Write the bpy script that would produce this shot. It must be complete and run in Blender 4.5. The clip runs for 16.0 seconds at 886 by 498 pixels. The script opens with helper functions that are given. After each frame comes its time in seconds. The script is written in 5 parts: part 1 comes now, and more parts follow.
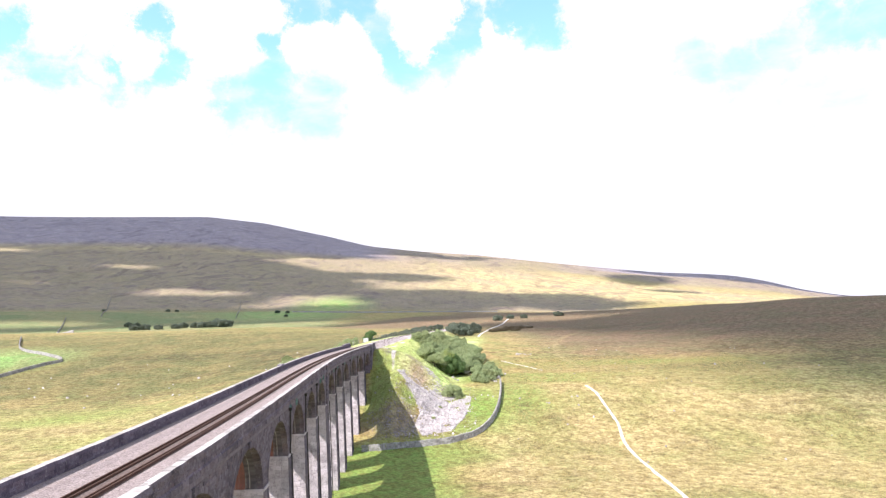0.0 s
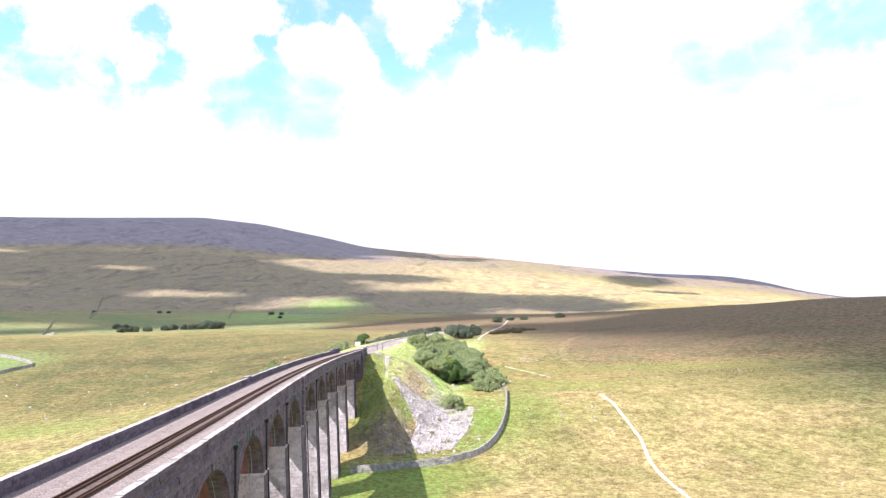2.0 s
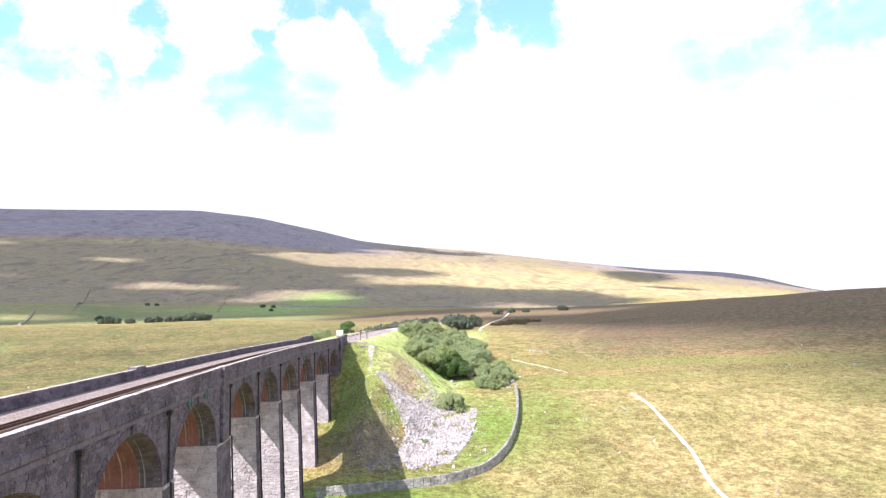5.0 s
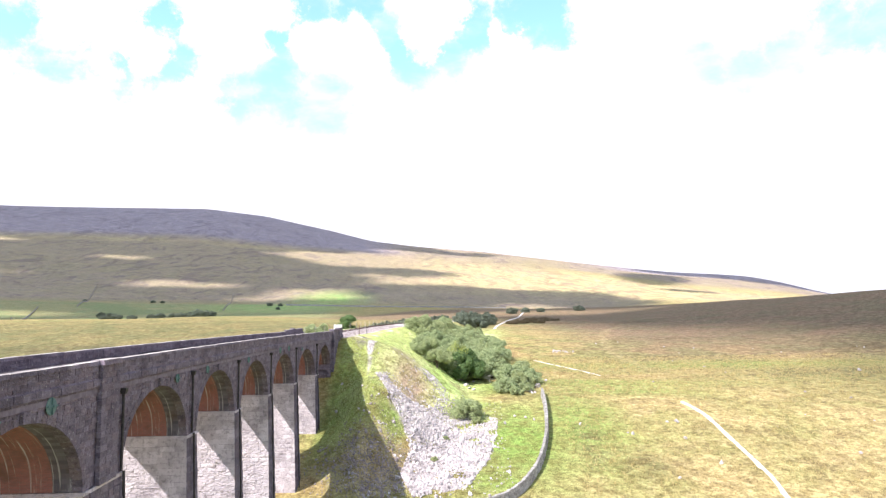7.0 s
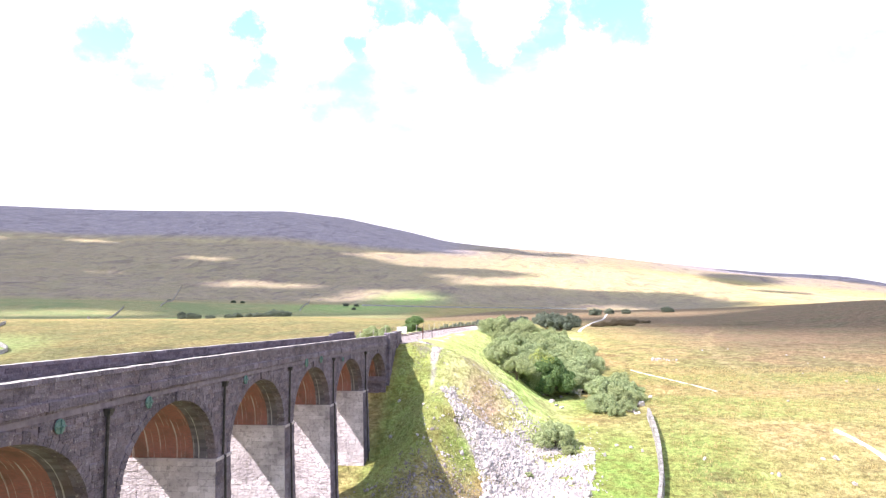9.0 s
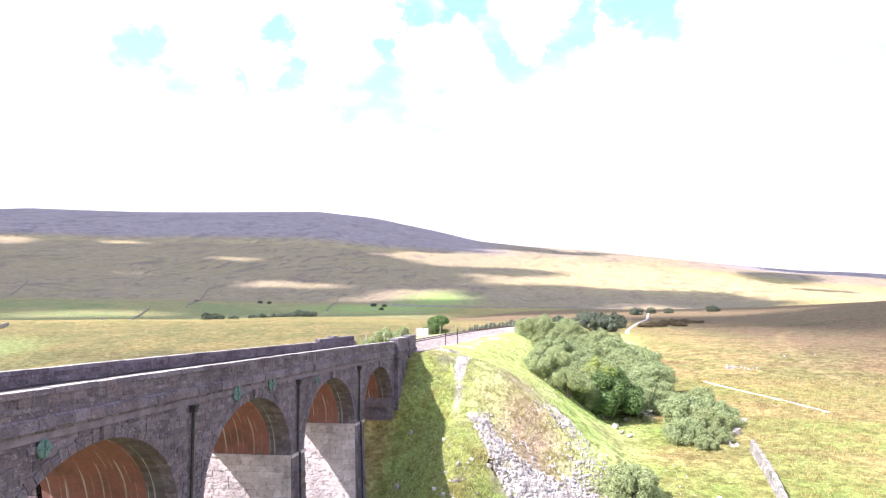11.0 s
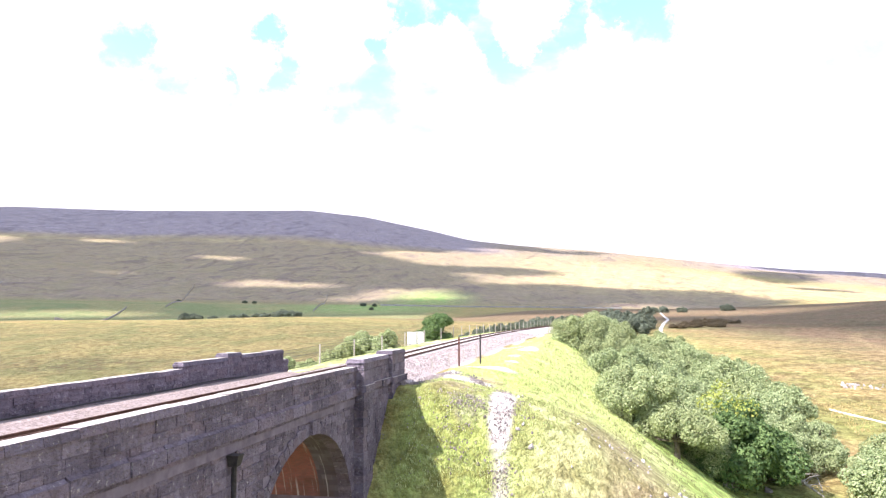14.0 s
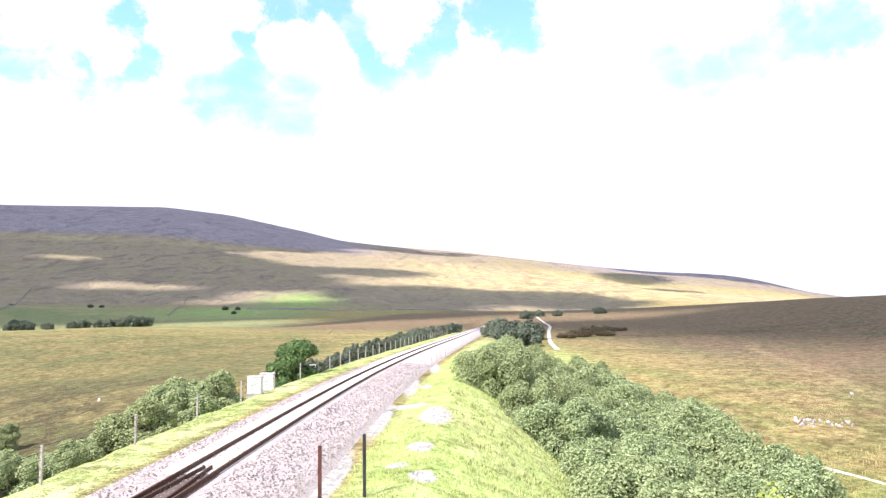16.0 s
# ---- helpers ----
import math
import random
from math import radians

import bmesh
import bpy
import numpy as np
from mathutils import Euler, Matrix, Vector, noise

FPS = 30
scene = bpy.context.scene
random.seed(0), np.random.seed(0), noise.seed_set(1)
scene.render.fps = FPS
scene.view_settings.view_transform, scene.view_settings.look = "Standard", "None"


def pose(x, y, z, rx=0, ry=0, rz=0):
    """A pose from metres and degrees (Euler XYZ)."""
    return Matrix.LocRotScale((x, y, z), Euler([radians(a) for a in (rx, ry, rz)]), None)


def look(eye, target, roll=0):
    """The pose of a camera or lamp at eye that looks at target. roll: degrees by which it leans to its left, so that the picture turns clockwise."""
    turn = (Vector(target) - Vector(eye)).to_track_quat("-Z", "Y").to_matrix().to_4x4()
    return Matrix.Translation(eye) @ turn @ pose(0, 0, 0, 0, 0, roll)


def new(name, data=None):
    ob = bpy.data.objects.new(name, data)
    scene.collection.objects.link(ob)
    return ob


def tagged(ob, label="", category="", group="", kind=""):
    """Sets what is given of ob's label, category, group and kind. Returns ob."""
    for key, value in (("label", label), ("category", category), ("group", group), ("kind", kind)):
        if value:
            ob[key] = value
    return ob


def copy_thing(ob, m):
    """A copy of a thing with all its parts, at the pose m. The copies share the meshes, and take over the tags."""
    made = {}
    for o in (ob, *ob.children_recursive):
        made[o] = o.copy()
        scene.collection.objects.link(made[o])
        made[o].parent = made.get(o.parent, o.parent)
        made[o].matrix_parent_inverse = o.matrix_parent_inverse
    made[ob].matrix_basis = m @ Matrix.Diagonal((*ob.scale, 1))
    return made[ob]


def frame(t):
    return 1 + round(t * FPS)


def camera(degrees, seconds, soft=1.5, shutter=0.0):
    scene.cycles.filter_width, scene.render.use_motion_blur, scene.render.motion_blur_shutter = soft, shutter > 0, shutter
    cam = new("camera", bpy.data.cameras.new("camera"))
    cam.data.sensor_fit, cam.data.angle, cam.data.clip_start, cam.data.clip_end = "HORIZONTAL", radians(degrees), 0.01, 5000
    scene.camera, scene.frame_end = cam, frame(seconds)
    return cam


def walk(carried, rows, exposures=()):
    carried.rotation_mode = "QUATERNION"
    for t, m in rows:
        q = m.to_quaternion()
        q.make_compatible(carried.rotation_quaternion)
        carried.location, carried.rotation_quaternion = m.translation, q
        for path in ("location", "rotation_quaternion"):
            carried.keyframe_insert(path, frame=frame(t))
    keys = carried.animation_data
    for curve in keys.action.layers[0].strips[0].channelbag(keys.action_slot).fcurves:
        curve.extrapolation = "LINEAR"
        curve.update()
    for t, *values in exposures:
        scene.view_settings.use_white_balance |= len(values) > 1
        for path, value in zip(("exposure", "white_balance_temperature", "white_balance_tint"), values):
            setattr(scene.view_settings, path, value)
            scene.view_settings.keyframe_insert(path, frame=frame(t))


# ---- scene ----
cam = camera(63.4, 16.0, 1.3)
METRES, EYE, TILT, LEAN, TURN = 244.0, 40.0, -9.0, -4.5, 0.0
PATH = [
    (0, (3.987, -8.466, 40.985), (3.926, -6.476, 41.177), -1.3),
    (0.5, (3.508, -2.622, 41.064), (3.449, -0.632, 41.257), -1.3),
    (1, (3.306, 3.086, 41.03), (3.248, 5.076, 41.225), -1.3),
    (1.5, (2.927, 8.821, 41.061), (2.873, 10.811, 41.257), -1.2),
    (2, (2.53, 14.526, 41.109), (2.478, 16.516, 41.305), -1.3),
    (2.5, (2.387, 20.436, 40.985), (2.336, 22.426, 41.183), -1.2),
    (3, (2.162, 26.383, 40.86), (2.112, 28.373, 41.058), -1.2),
    (3.5, (1.993, 32.407, 40.396), (1.944, 34.397, 40.593), -1.2),
    (4, (1.833, 38.609, 39.495), (1.783, 40.599, 39.688), -1.2),
    (4.2, (1.767, 41.31, 39.306), (1.717, 43.301, 39.49), -1.2),
    (6.3, (0.41, 71.136, 35.403), (0.371, 73.126, 35.589), -0.7),
    (6.5, (0.208, 73.738, 35.415), (0.165, 75.728, 35.601), -0.6),
    (7, (0.027, 80.465, 35.521), (-0.048, 82.455, 35.711), -0.5),
    (7.5, (-0.2, 87.096, 35.592), (-0.294, 89.085, 35.783), -0.5),
    (8, (-0.49, 93.736, 35.599), (-0.684, 95.717, 35.793), -0.3),
    (8.5, (-0.936, 100.241, 35.603), (-1.132, 102.222, 35.795), -0.3),
    (9, (-1.538, 107.04, 35.636), (-1.826, 109.009, 35.83), -0.2),
    (9.5, (-2.14, 113.909, 35.633), (-2.502, 115.866, 35.828), -0.2),
    (9.7, (-2.511, 116.787, 35.693), (-2.877, 118.744, 35.887), -0.3),
    (11.8, (-8.519, 149.15, 35.417), (-8.89, 151.106, 35.613), -0.3),
    (12, (-9.315, 151.902, 35.385), (-9.68, 153.858, 35.581), -0.3),
    (12.5, (-10.921, 159.208, 35.393), (-11.285, 161.165, 35.589), -0.3),
    (13, (-12.445, 166.54, 35.438), (-12.807, 168.497, 35.634), -0.4),
    (13.5, (-14.098, 173.898, 35.473), (-14.458, 175.856, 35.667), -0.4),
    (14, (-15.629, 181.16, 35.445), (-15.976, 183.12, 35.641), -0.4),
    (14.5, (-17.054, 188.067, 35.476), (-17.267, 190.047, 35.67), -0.7),
    (15, (-18.349, 195.122, 35.529), (-18.333, 197.113, 35.716), -1.2),
    (15.5, (-19.243, 202.181, 35.88), (-19.229, 204.172, 36.069), -1.0),
    (16, (-19.66, 209.18, 38.6), (-19.65, 211.171, 38.794), -0.95),
]
walk(cam, [(t, look(eye, target, roll)) for t, eye, target, roll in PATH], exposures=[(0, 0.58, 6270, 18), (6.5, 0.66, 6270, 18), (7.5, 0.78, 6270, 18), (9, 0.96, 6270, 22), (14.2, 0.96, 6270, 22), (15.2, 0.8, 6270, 18), (16, 0.64, 6270, 18)])

# ---- sky and sun ----
SUN_TO = Vector((-0.70, -0.62, 1.0)).normalized()
sun = new("sun", bpy.data.lights.new("sun", "SUN"))
sun.data.energy, sun.data.angle, sun.data.color = 5.5, radians(0.53), (1.0, 0.95, 0.87)
sun.matrix_world = look((0, 0, 400), Vector((0, 0, 400)) - SUN_TO)

world = bpy.data.worlds.new("sky")
scene.world = world
world.use_nodes = True
wn, wl = world.node_tree.nodes, world.node_tree.links
wn.clear()


def sky_node(kind, **values):
    n = wn.new(kind)
    for key, v in values.items():
        n.inputs[key].default_value = v
    return n


# clear gaps in the cloud and the puffs that float in them: bearing, height, half width, strength
SKYGAPS = ((-34.4, 19.8, 2.8, 1), (-30.9, 18.3, 3.0, 0.9), (-27.2, 18.2, 2.8, 0.9), (-23.3, 19.1, 2.8, 0.95), (-24.8, 21.5, 2.3, 1), (-18.7, 16.8, 3.5, 0.7), (-15.3, 17.8, 3.7, 0.85), (-11.7, 16.7, 3.3, 0.66), (-15.3, 20.3, 2.1, 0.8), (-13.5, 23.8, 2.6, 0.95), (-9.4, 24.0, 3.3, 1), (-6.7, 22.2, 3.0, 0.85), (-4.8, 20.4, 3.3, 0.9), (-1.1, 20.5, 2.8, 0.75), (0.8, 22.4, 3.0, 1), (5.5, 23.8, 3.3, 1), (6.8, 22.0, 2.3, 0.9), (18.9, 18.7, 2.6, 0.62), (21.6, 17.5, 2.8, 0.55), (24.8, 18.6, 2.8, 0.6), (28.1, 19.8, 3.0, 0.8), (30.9, 19.8, 2.8, 0.85), (26.3, 14.2, 4.2, 0.42), (-75, 35, 30, 0.9), (-110, 55, 35, 0.8), (90, 50, 35, 0.8), (170, 45, 40, 0.8), (55, 30, 14, 0.6))
SKYPUFFS = ((-30.6, 20.8, 3.5, 0.9), (-27.5, 20.5, 2.3, 0.9), (-19.6, 21.6, 3.9, 1), (-24.9, 19.6, 1.9, 0.9), (-27.6, 18.1, 1.5, 0.7), (-12.4, 21.3, 2.4, 0.95), (-9.7, 22.1, 2.0, 0.95), (-3.4, 21.7, 1.6, 0.9), (-2.0, 24.3, 2.2, 1), (-8.1, 19.8, 2.3, 0.9), (3.1, 22.0, 1.6, 0.9), (-20.8, 16.0, 2.8, 0.8), (-15.3, 23.5, 1.4, 0.7))

w_out, w_bg = wn.new("ShaderNodeOutputWorld"), wn.new("ShaderNodeBackground")
w_sky = wn.new("ShaderNodeTexSky")
w_sky.sky_type, w_sky.sun_disc = "NISHITA", False
w_sky.sun_elevation = math.asin(SUN_TO.z)
w_sky.sun_rotation = math.atan2(SUN_TO.x, SUN_TO.y)
w_sky.air_density, w_sky.dust_density, w_sky.ozone_density = 1.0, 0.2, 2.5
w_tc, w_sep = wn.new("ShaderNodeTexCoord"), wn.new("ShaderNodeSeparateXYZ")
wl.new(w_tc.outputs["Generated"], w_sep.inputs[0])
# broken cumulus: a flat cloud layer seen in perspective
w_up = wn.new("ShaderNodeMath")
w_up.operation = "ADD"
w_up.inputs[1].default_value = 0.22
wl.new(w_sep.outputs["Z"], w_up.inputs[0])
w_div = wn.new("ShaderNodeVectorMath")
w_div.operation = "DIVIDE"
w_cmb = wn.new("ShaderNodeCombineXYZ")
for axis in "XYZ":
    wl.new(w_up.outputs[0], w_cmb.inputs[axis])
wl.new(w_tc.outputs["Generated"], w_div.inputs[0])
wl.new(w_cmb.outputs[0], w_div.inputs[1])
def sky_sum(a, b, how="ADD"):
    m = wn.new("ShaderNodeMath")
    m.operation = how
    for i, v in enumerate((a, b)):
        if isinstance(v, (int, float)):
            m.inputs[i].default_value = v
        else:
            wl.new(v, m.inputs[i])
    return m.outputs[0]


# billowed edges: the direction is pushed about a little before the gaps are looked up
w_push = wn.new("ShaderNodeTexNoise")
for key, v in (("Scale", 15.0), ("Detail", 8.0), ("Roughness", 0.68)):
    w_push.inputs[key].default_value = v
wl.new(w_tc.outputs["Generated"], w_push.inputs["Vector"])
w_sway = wn.new("ShaderNodeVectorMath")
w_sway.operation = "MULTIPLY_ADD"
w_sway.inputs[1].default_value = (0.13, 0.13, 0.1)
wl.new(w_push.outputs["Color"], w_sway.inputs[0])
w_back = wn.new("ShaderNodeVectorMath")
w_back.operation = "SUBTRACT"
w_back.inputs[1].default_value = (0.065, 0.065, 0.05)
wl.new(w_tc.outputs["Generated"], w_back.inputs[0])
wl.new(w_back.outputs[0], w_sway.inputs[2])
w_dir = wn.new("ShaderNodeVectorMath")
w_dir.operation = "NORMALIZE"
wl.new(w_sway.outputs[0], w_dir.inputs[0])


def sky_spots(rows):
    """The strongest of several round spots, each given as bearing, height, half width and strength."""
    top = None
    for bearing, up, wide, much in rows:
        dot = wn.new("ShaderNodeVectorMath")
        dot.operation = "DOT_PRODUCT"
        e = radians(up)
        dot.inputs[1].default_value = (math.sin(radians(bearing)) * math.cos(e), math.cos(radians(bearing)) * math.cos(e), math.sin(e))
        wl.new(w_dir.outputs[0], dot.inputs[0])
        r = wn.new("ShaderNodeMapRange")
        r.interpolation_type = "SMOOTHSTEP"
        for key, v in (("From Min", math.cos(radians(wide))), ("From Max", 1.0), ("To Min", 0.0), ("To Max", much)):
            r.inputs[key].default_value = v
        wl.new(dot.outputs["Value"], r.inputs["Value"])
        top = r.outputs[0] if top is None else sky_sum(top, r.outputs[0], "MAXIMUM")
    return top


w_gaps = sky_spots(SKYGAPS)
w_puffs = sky_spots(SKYPUFFS)
w_noise = sky_node("ShaderNodeTexNoise", Scale=7.0, Detail=8.0, Roughness=0.58, Distortion=0.2)
wl.new(w_div.outputs[0], w_noise.inputs["Vector"])
w_fray = sky_sum(sky_sum(w_noise.outputs["Fac"], 0.5, "SUBTRACT"), 1.5, "MULTIPLY")
w_open = sky_sum(sky_sum(w_gaps, w_puffs, "SUBTRACT"), w_fray, "SUBTRACT")
w_cover = wn.new("ShaderNodeMapRange")
w_cover.interpolation_type = "SMOOTHSTEP"
for key, v in (("From Min", 0.1), ("From Max", 1.0), ("To Min", 1.0), ("To Max", 0.0)):
    w_cover.inputs[key].default_value = v
wl.new(w_open, w_cover.inputs["Value"])
w_mix = wn.new("ShaderNodeMix")
w_mix.data_type = "RGBA"
wl.new(w_cover.outputs[0], w_mix.inputs["Factor"])
w_clear = wn.new("ShaderNodeMix")
w_clear.data_type, w_clear.blend_type = "RGBA", "MULTIPLY"
w_clear.inputs["Factor"].default_value = 1.0
wl.new(w_sky.outputs[0], w_clear.inputs["A"])
w_clear.inputs["B"].default_value = (2.9, 3.35, 2.95, 1)
wl.new(w_clear.outputs["Result"], w_mix.inputs["A"])
w_mix.inputs["B"].default_value = (8.6, 8.7, 9.0, 1)
wl.new(w_mix.outputs["Result"], w_bg.inputs["Color"])
w_bg.inputs["Strength"].default_value = 0.084
wl.new(w_bg.outputs[0], w_out.inputs["Surface"])


# ---- materials ----
def material(name, rough=0.9, metal=0.0):
    m = bpy.data.materials.new(name)
    m.use_nodes = True
    b = m.node_tree.nodes["Principled BSDF"]
    b.inputs["Roughness"].default_value, b.inputs["Metallic"].default_value = rough, metal
    b.inputs["Specular IOR Level"].default_value = 0.25
    return m, m.node_tree.nodes, m.node_tree.links, b


def noise_node(nodes, links, scale, detail=4.0, rough=0.55, vector=None, distortion=0.0):
    n = nodes.new("ShaderNodeTexNoise")
    n.inputs["Scale"].default_value, n.inputs["Detail"].default_value = scale, detail
    n.inputs["Roughness"].default_value, n.inputs["Distortion"].default_value = rough, distortion
    if vector is not None:
        links.new(vector, n.inputs["Vector"])
    return n.outputs["Fac"]


def place(nodes, links, stretch=(1, 1, 1)):
    """World position, stretched."""
    g, m = nodes.new("ShaderNodeNewGeometry"), nodes.new("ShaderNodeMapping")
    m.inputs["Scale"].default_value = stretch
    links.new(g.outputs["Position"], m.inputs["Vector"])
    return m.outputs[0]


def ramp(nodes, links, fac, lo, hi, a=0.0, b=1.0):
    r = nodes.new("ShaderNodeMapRange")
    r.interpolation_type = "SMOOTHSTEP"
    for key, v in (("From Min", lo), ("From Max", hi), ("To Min", a), ("To Max", b)):
        r.inputs[key].default_value = v
    links.new(fac, r.inputs["Value"])
    return r.outputs[0]


def blend(nodes, links, fac, a, b, how="MIX"):
    m = nodes.new("ShaderNodeMix")
    m.data_type, m.blend_type = "RGBA", how
    for key, v in (("Factor", fac), ("A", a), ("B", b)):
        if isinstance(v, (int, float)):
            m.inputs[key].default_value = v
        elif isinstance(v, tuple):
            m.inputs[key].default_value = (*v, 1)
        else:
            links.new(v, m.inputs[key])
    return m.outputs["Result"]


def times(nodes, links, a, b, how="MULTIPLY"):
    m = nodes.new("ShaderNodeMath")
    m.operation = how
    for i, v in enumerate((a, b)):
        if isinstance(v, (int, float)):
            m.inputs[i].default_value = v
        else:
            links.new(v, m.inputs[i])
    return m.outputs[0]


def relief(nodes, links, shader, height, strength, distance):
    b = nodes.new("ShaderNodeBump")
    b.inputs["Strength"].default_value, b.inputs["Distance"].default_value = strength, distance
    links.new(height, b.inputs["Height"])
    links.new(b.outputs[0], shader.inputs["Normal"])


def attribute(nodes, name):
    a = nodes.new("ShaderNodeAttribute")
    a.attribute_name = name
    return a.outputs["Fac"]


def ground_material():
    m, n, l, b = material("moorland", 0.95)
    p = place(n, l)
    big, mid = noise_node(n, l, 0.013, 5, 0.6, p, 0.6), noise_node(n, l, 0.06, 6, 0.62, p, 0.4)
    small, fine = noise_node(n, l, 0.45, 5, 0.65, p), noise_node(n, l, 2.6, 4, 0.7, p)
    streak = noise_node(n, l, 0.05, 5, 0.6, place(n, l, (0.5, 2.4, 1)), 0.8)
    c = blend(n, l, ramp(n, l, mid, 0.42, 0.58), (0.56, 0.44, 0.19), (0.37, 0.36, 0.13))
    c = blend(n, l, ramp(n, l, streak, 0.5, 0.64, 0, 0.6), c, (0.40, 0.26, 0.135))
    c = blend(n, l, attribute(n, "straw"), c, blend(n, l, ramp(n, l, mid, 0.4, 0.66), (0.70, 0.58, 0.29), (0.48, 0.44, 0.18)))
    c = blend(n, l, ramp(n, l, big, 0.46, 0.68, 0, 0.55), c, (0.33, 0.35, 0.12))
    c = blend(n, l, ramp(n, l, noise_node(n, l, 0.16, 4, 0.7, p, 1.2), 0.46, 0.68, 0, 0.6), c, (0.36, 0.28, 0.14))
    c = blend(n, l, attribute(n, "brown"), c, blend(n, l, ramp(n, l, mid, 0.4, 0.65), (0.29, 0.195, 0.13), (0.255, 0.20, 0.12)))
    c = blend(n, l, attribute(n, "olive"), c, blend(n, l, ramp(n, l, mid, 0.4, 0.62), (0.27, 0.235, 0.10), (0.185, 0.19, 0.08)))
    c = blend(n, l, attribute(n, "lush"), c, blend(n, l, ramp(n, l, small, 0.35, 0.7), (0.24, 0.38, 0.08), (0.42, 0.50, 0.14)))
    c = blend(n, l, attribute(n, "bank"), c, blend(n, l, ramp(n, l, mid, 0.36, 0.66), (0.57, 0.77, 0.23), (0.86, 0.90, 0.44)))
    c = blend(n, l, attribute(n, "rust"), c, blend(n, l, ramp(n, l, small, 0.35, 0.7), (0.46, 0.34, 0.24), (0.60, 0.54, 0.30)))
    c = blend(n, l, attribute(n, "heather"), c, blend(n, l, ramp(n, l, streak, 0.4, 0.66), (0.39, 0.31, 0.275), (0.48, 0.43, 0.275)))
    # dark ravines and peat on the slope
    gully = noise_node(n, l, 0.011, 6, 0.62, place(n, l, (1.6, 0.55, 1)), 1.6)
    c = blend(n, l, times(n, l, attribute(n, "heather"), ramp(n, l, gully, 0.52, 0.62, 0, 0.65)), c, (0.21, 0.165, 0.175))
    c = blend(n, l, times(n, l, attribute(n, "heather"), ramp(n, l, noise_node(n, l, 0.04, 5, 0.7, place(n, l, (1.3, 0.7, 1)), 1.0), 0.5, 0.62, 0, 0.55)), c, blend(n, l, 1.0, c, (0.6, 0.56, 0.58), "MULTIPLY"))
    c = blend(n, l, times(n, l, attribute(n, "heather"), ramp(n, l, gully, 0.40, 0.33, 0, 0.5)), c, (0.48, 0.42, 0.30))
    c = blend(n, l, attribute(n, "pale"), c, blend(n, l, ramp(n, l, noise_node(n, l, 0.02, 6, 0.68, place(n, l, (1.2, 0.6, 1)), 1.2), 0.42, 0.62), (0.72, 0.62, 0.33), (0.42, 0.32, 0.21)))
    c = blend(n, l, times(n, l, attribute(n, "pale"), ramp(n, l, noise_node(n, l, 0.006, 6, 0.62, place(n, l, (1.2, 0.5, 1)), 1.0), 0.5, 0.64, 0, 0.55)), c, (0.47, 0.36, 0.30))
    c = blend(n, l, times(n, l, attribute(n, "heather"), ramp(n, l, noise_node(n, l, 0.0075, 6, 0.6, place(n, l, (1.3, 0.6, 1)), 1.0), 0.5, 0.64, 0, 0.35)), c, (0.37, 0.34, 0.18))
    c = blend(n, l, attribute(n, "field"), c, blend(n, l, ramp(n, l, big, 0.42, 0.58), (0.34, 0.36, 0.18), (0.23, 0.32, 0.15)))
    # crest: heather violet with bluish distance haze mixed into the colour
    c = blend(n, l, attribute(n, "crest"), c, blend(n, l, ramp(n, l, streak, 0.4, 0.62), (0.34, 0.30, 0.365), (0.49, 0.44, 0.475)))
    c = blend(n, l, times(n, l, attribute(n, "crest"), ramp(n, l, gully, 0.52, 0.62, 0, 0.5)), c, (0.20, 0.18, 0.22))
    c = blend(n, l, attribute(n, "pasture"), c, blend(n, l, ramp(n, l, mid, 0.38, 0.62), (0.30, 0.50, 0.15), (0.44, 0.50, 0.20)))
    c = blend(n, l, times(n, l, attribute(n, "scrub"), ramp(n, l, noise_node(n, l, 0.22, 5, 0.7, p, 0.8), 0.4, 0.56)), c, blend(n, l, ramp(n, l, small, 0.4, 0.6), (0.105, 0.105, 0.048), (0.2, 0.15, 0.08)))
    c = blend(n, l, attribute(n, "trodden"), c, (0.56, 0.45, 0.24))
    c = blend(n, l, ramp(n, l, small, 0.40, 0.62, 0.0, 0.85), c, blend(n, l, 1.0, c, (0.56, 0.52, 0.46), "MULTIPLY"))
    c = blend(n, l, ramp(n, l, noise_node(n, l, 1.1, 4, 0.7, p), 0.42, 0.62, 0.0, 0.8), c, blend(n, l, 1.0, c, (0.54, 0.51, 0.45), "MULTIPLY"))
    c = blend(n, l, ramp(n, l, fine, 0.36, 0.66, 0.0, 0.6), c, blend(n, l, 1.0, c, (0.48, 0.47, 0.42), "MULTIPLY"))
    away = times(n, l, times(n, l, attribute(n, "heather"), attribute(n, "pale"), "MAXIMUM"), attribute(n, "crest"), "MAXIMUM")
    c = blend(n, l, times(n, l, away, ramp(n, l, noise_node(n, l, 0.09, 6, 0.75, place(n, l, (1.2, 0.8, 1)), 0.6), 0.44, 0.6, 0.0, 0.5)), c, blend(n, l, 1.0, c, (0.66, 0.63, 0.61), "MULTIPLY"))
    c = blend(n, l, times(n, l, away, ramp(n, l, noise_node(n, l, 0.05, 6, 0.75, place(n, l, (1.0, 0.8, 1)), 0.9), 0.56, 0.68, 0.0, 0.5)), c, blend(n, l, 1.0, c, (1.35, 1.32, 1.2), "MULTIPLY"))
    c = blend(n, l, 1.0, c, (1.22, 1.22, 1.22), "MULTIPLY")
    bare = ramp(n, l, times(n, l, attribute(n, "bare"), times(n, l, small, 0.6, "ADD")), 0.35, 0.7)
    c = blend(n, l, bare, c, blend(n, l, ramp(n, l, fine, 0.35, 0.65), (0.46, 0.42, 0.38), (0.72, 0.68, 0.63)))
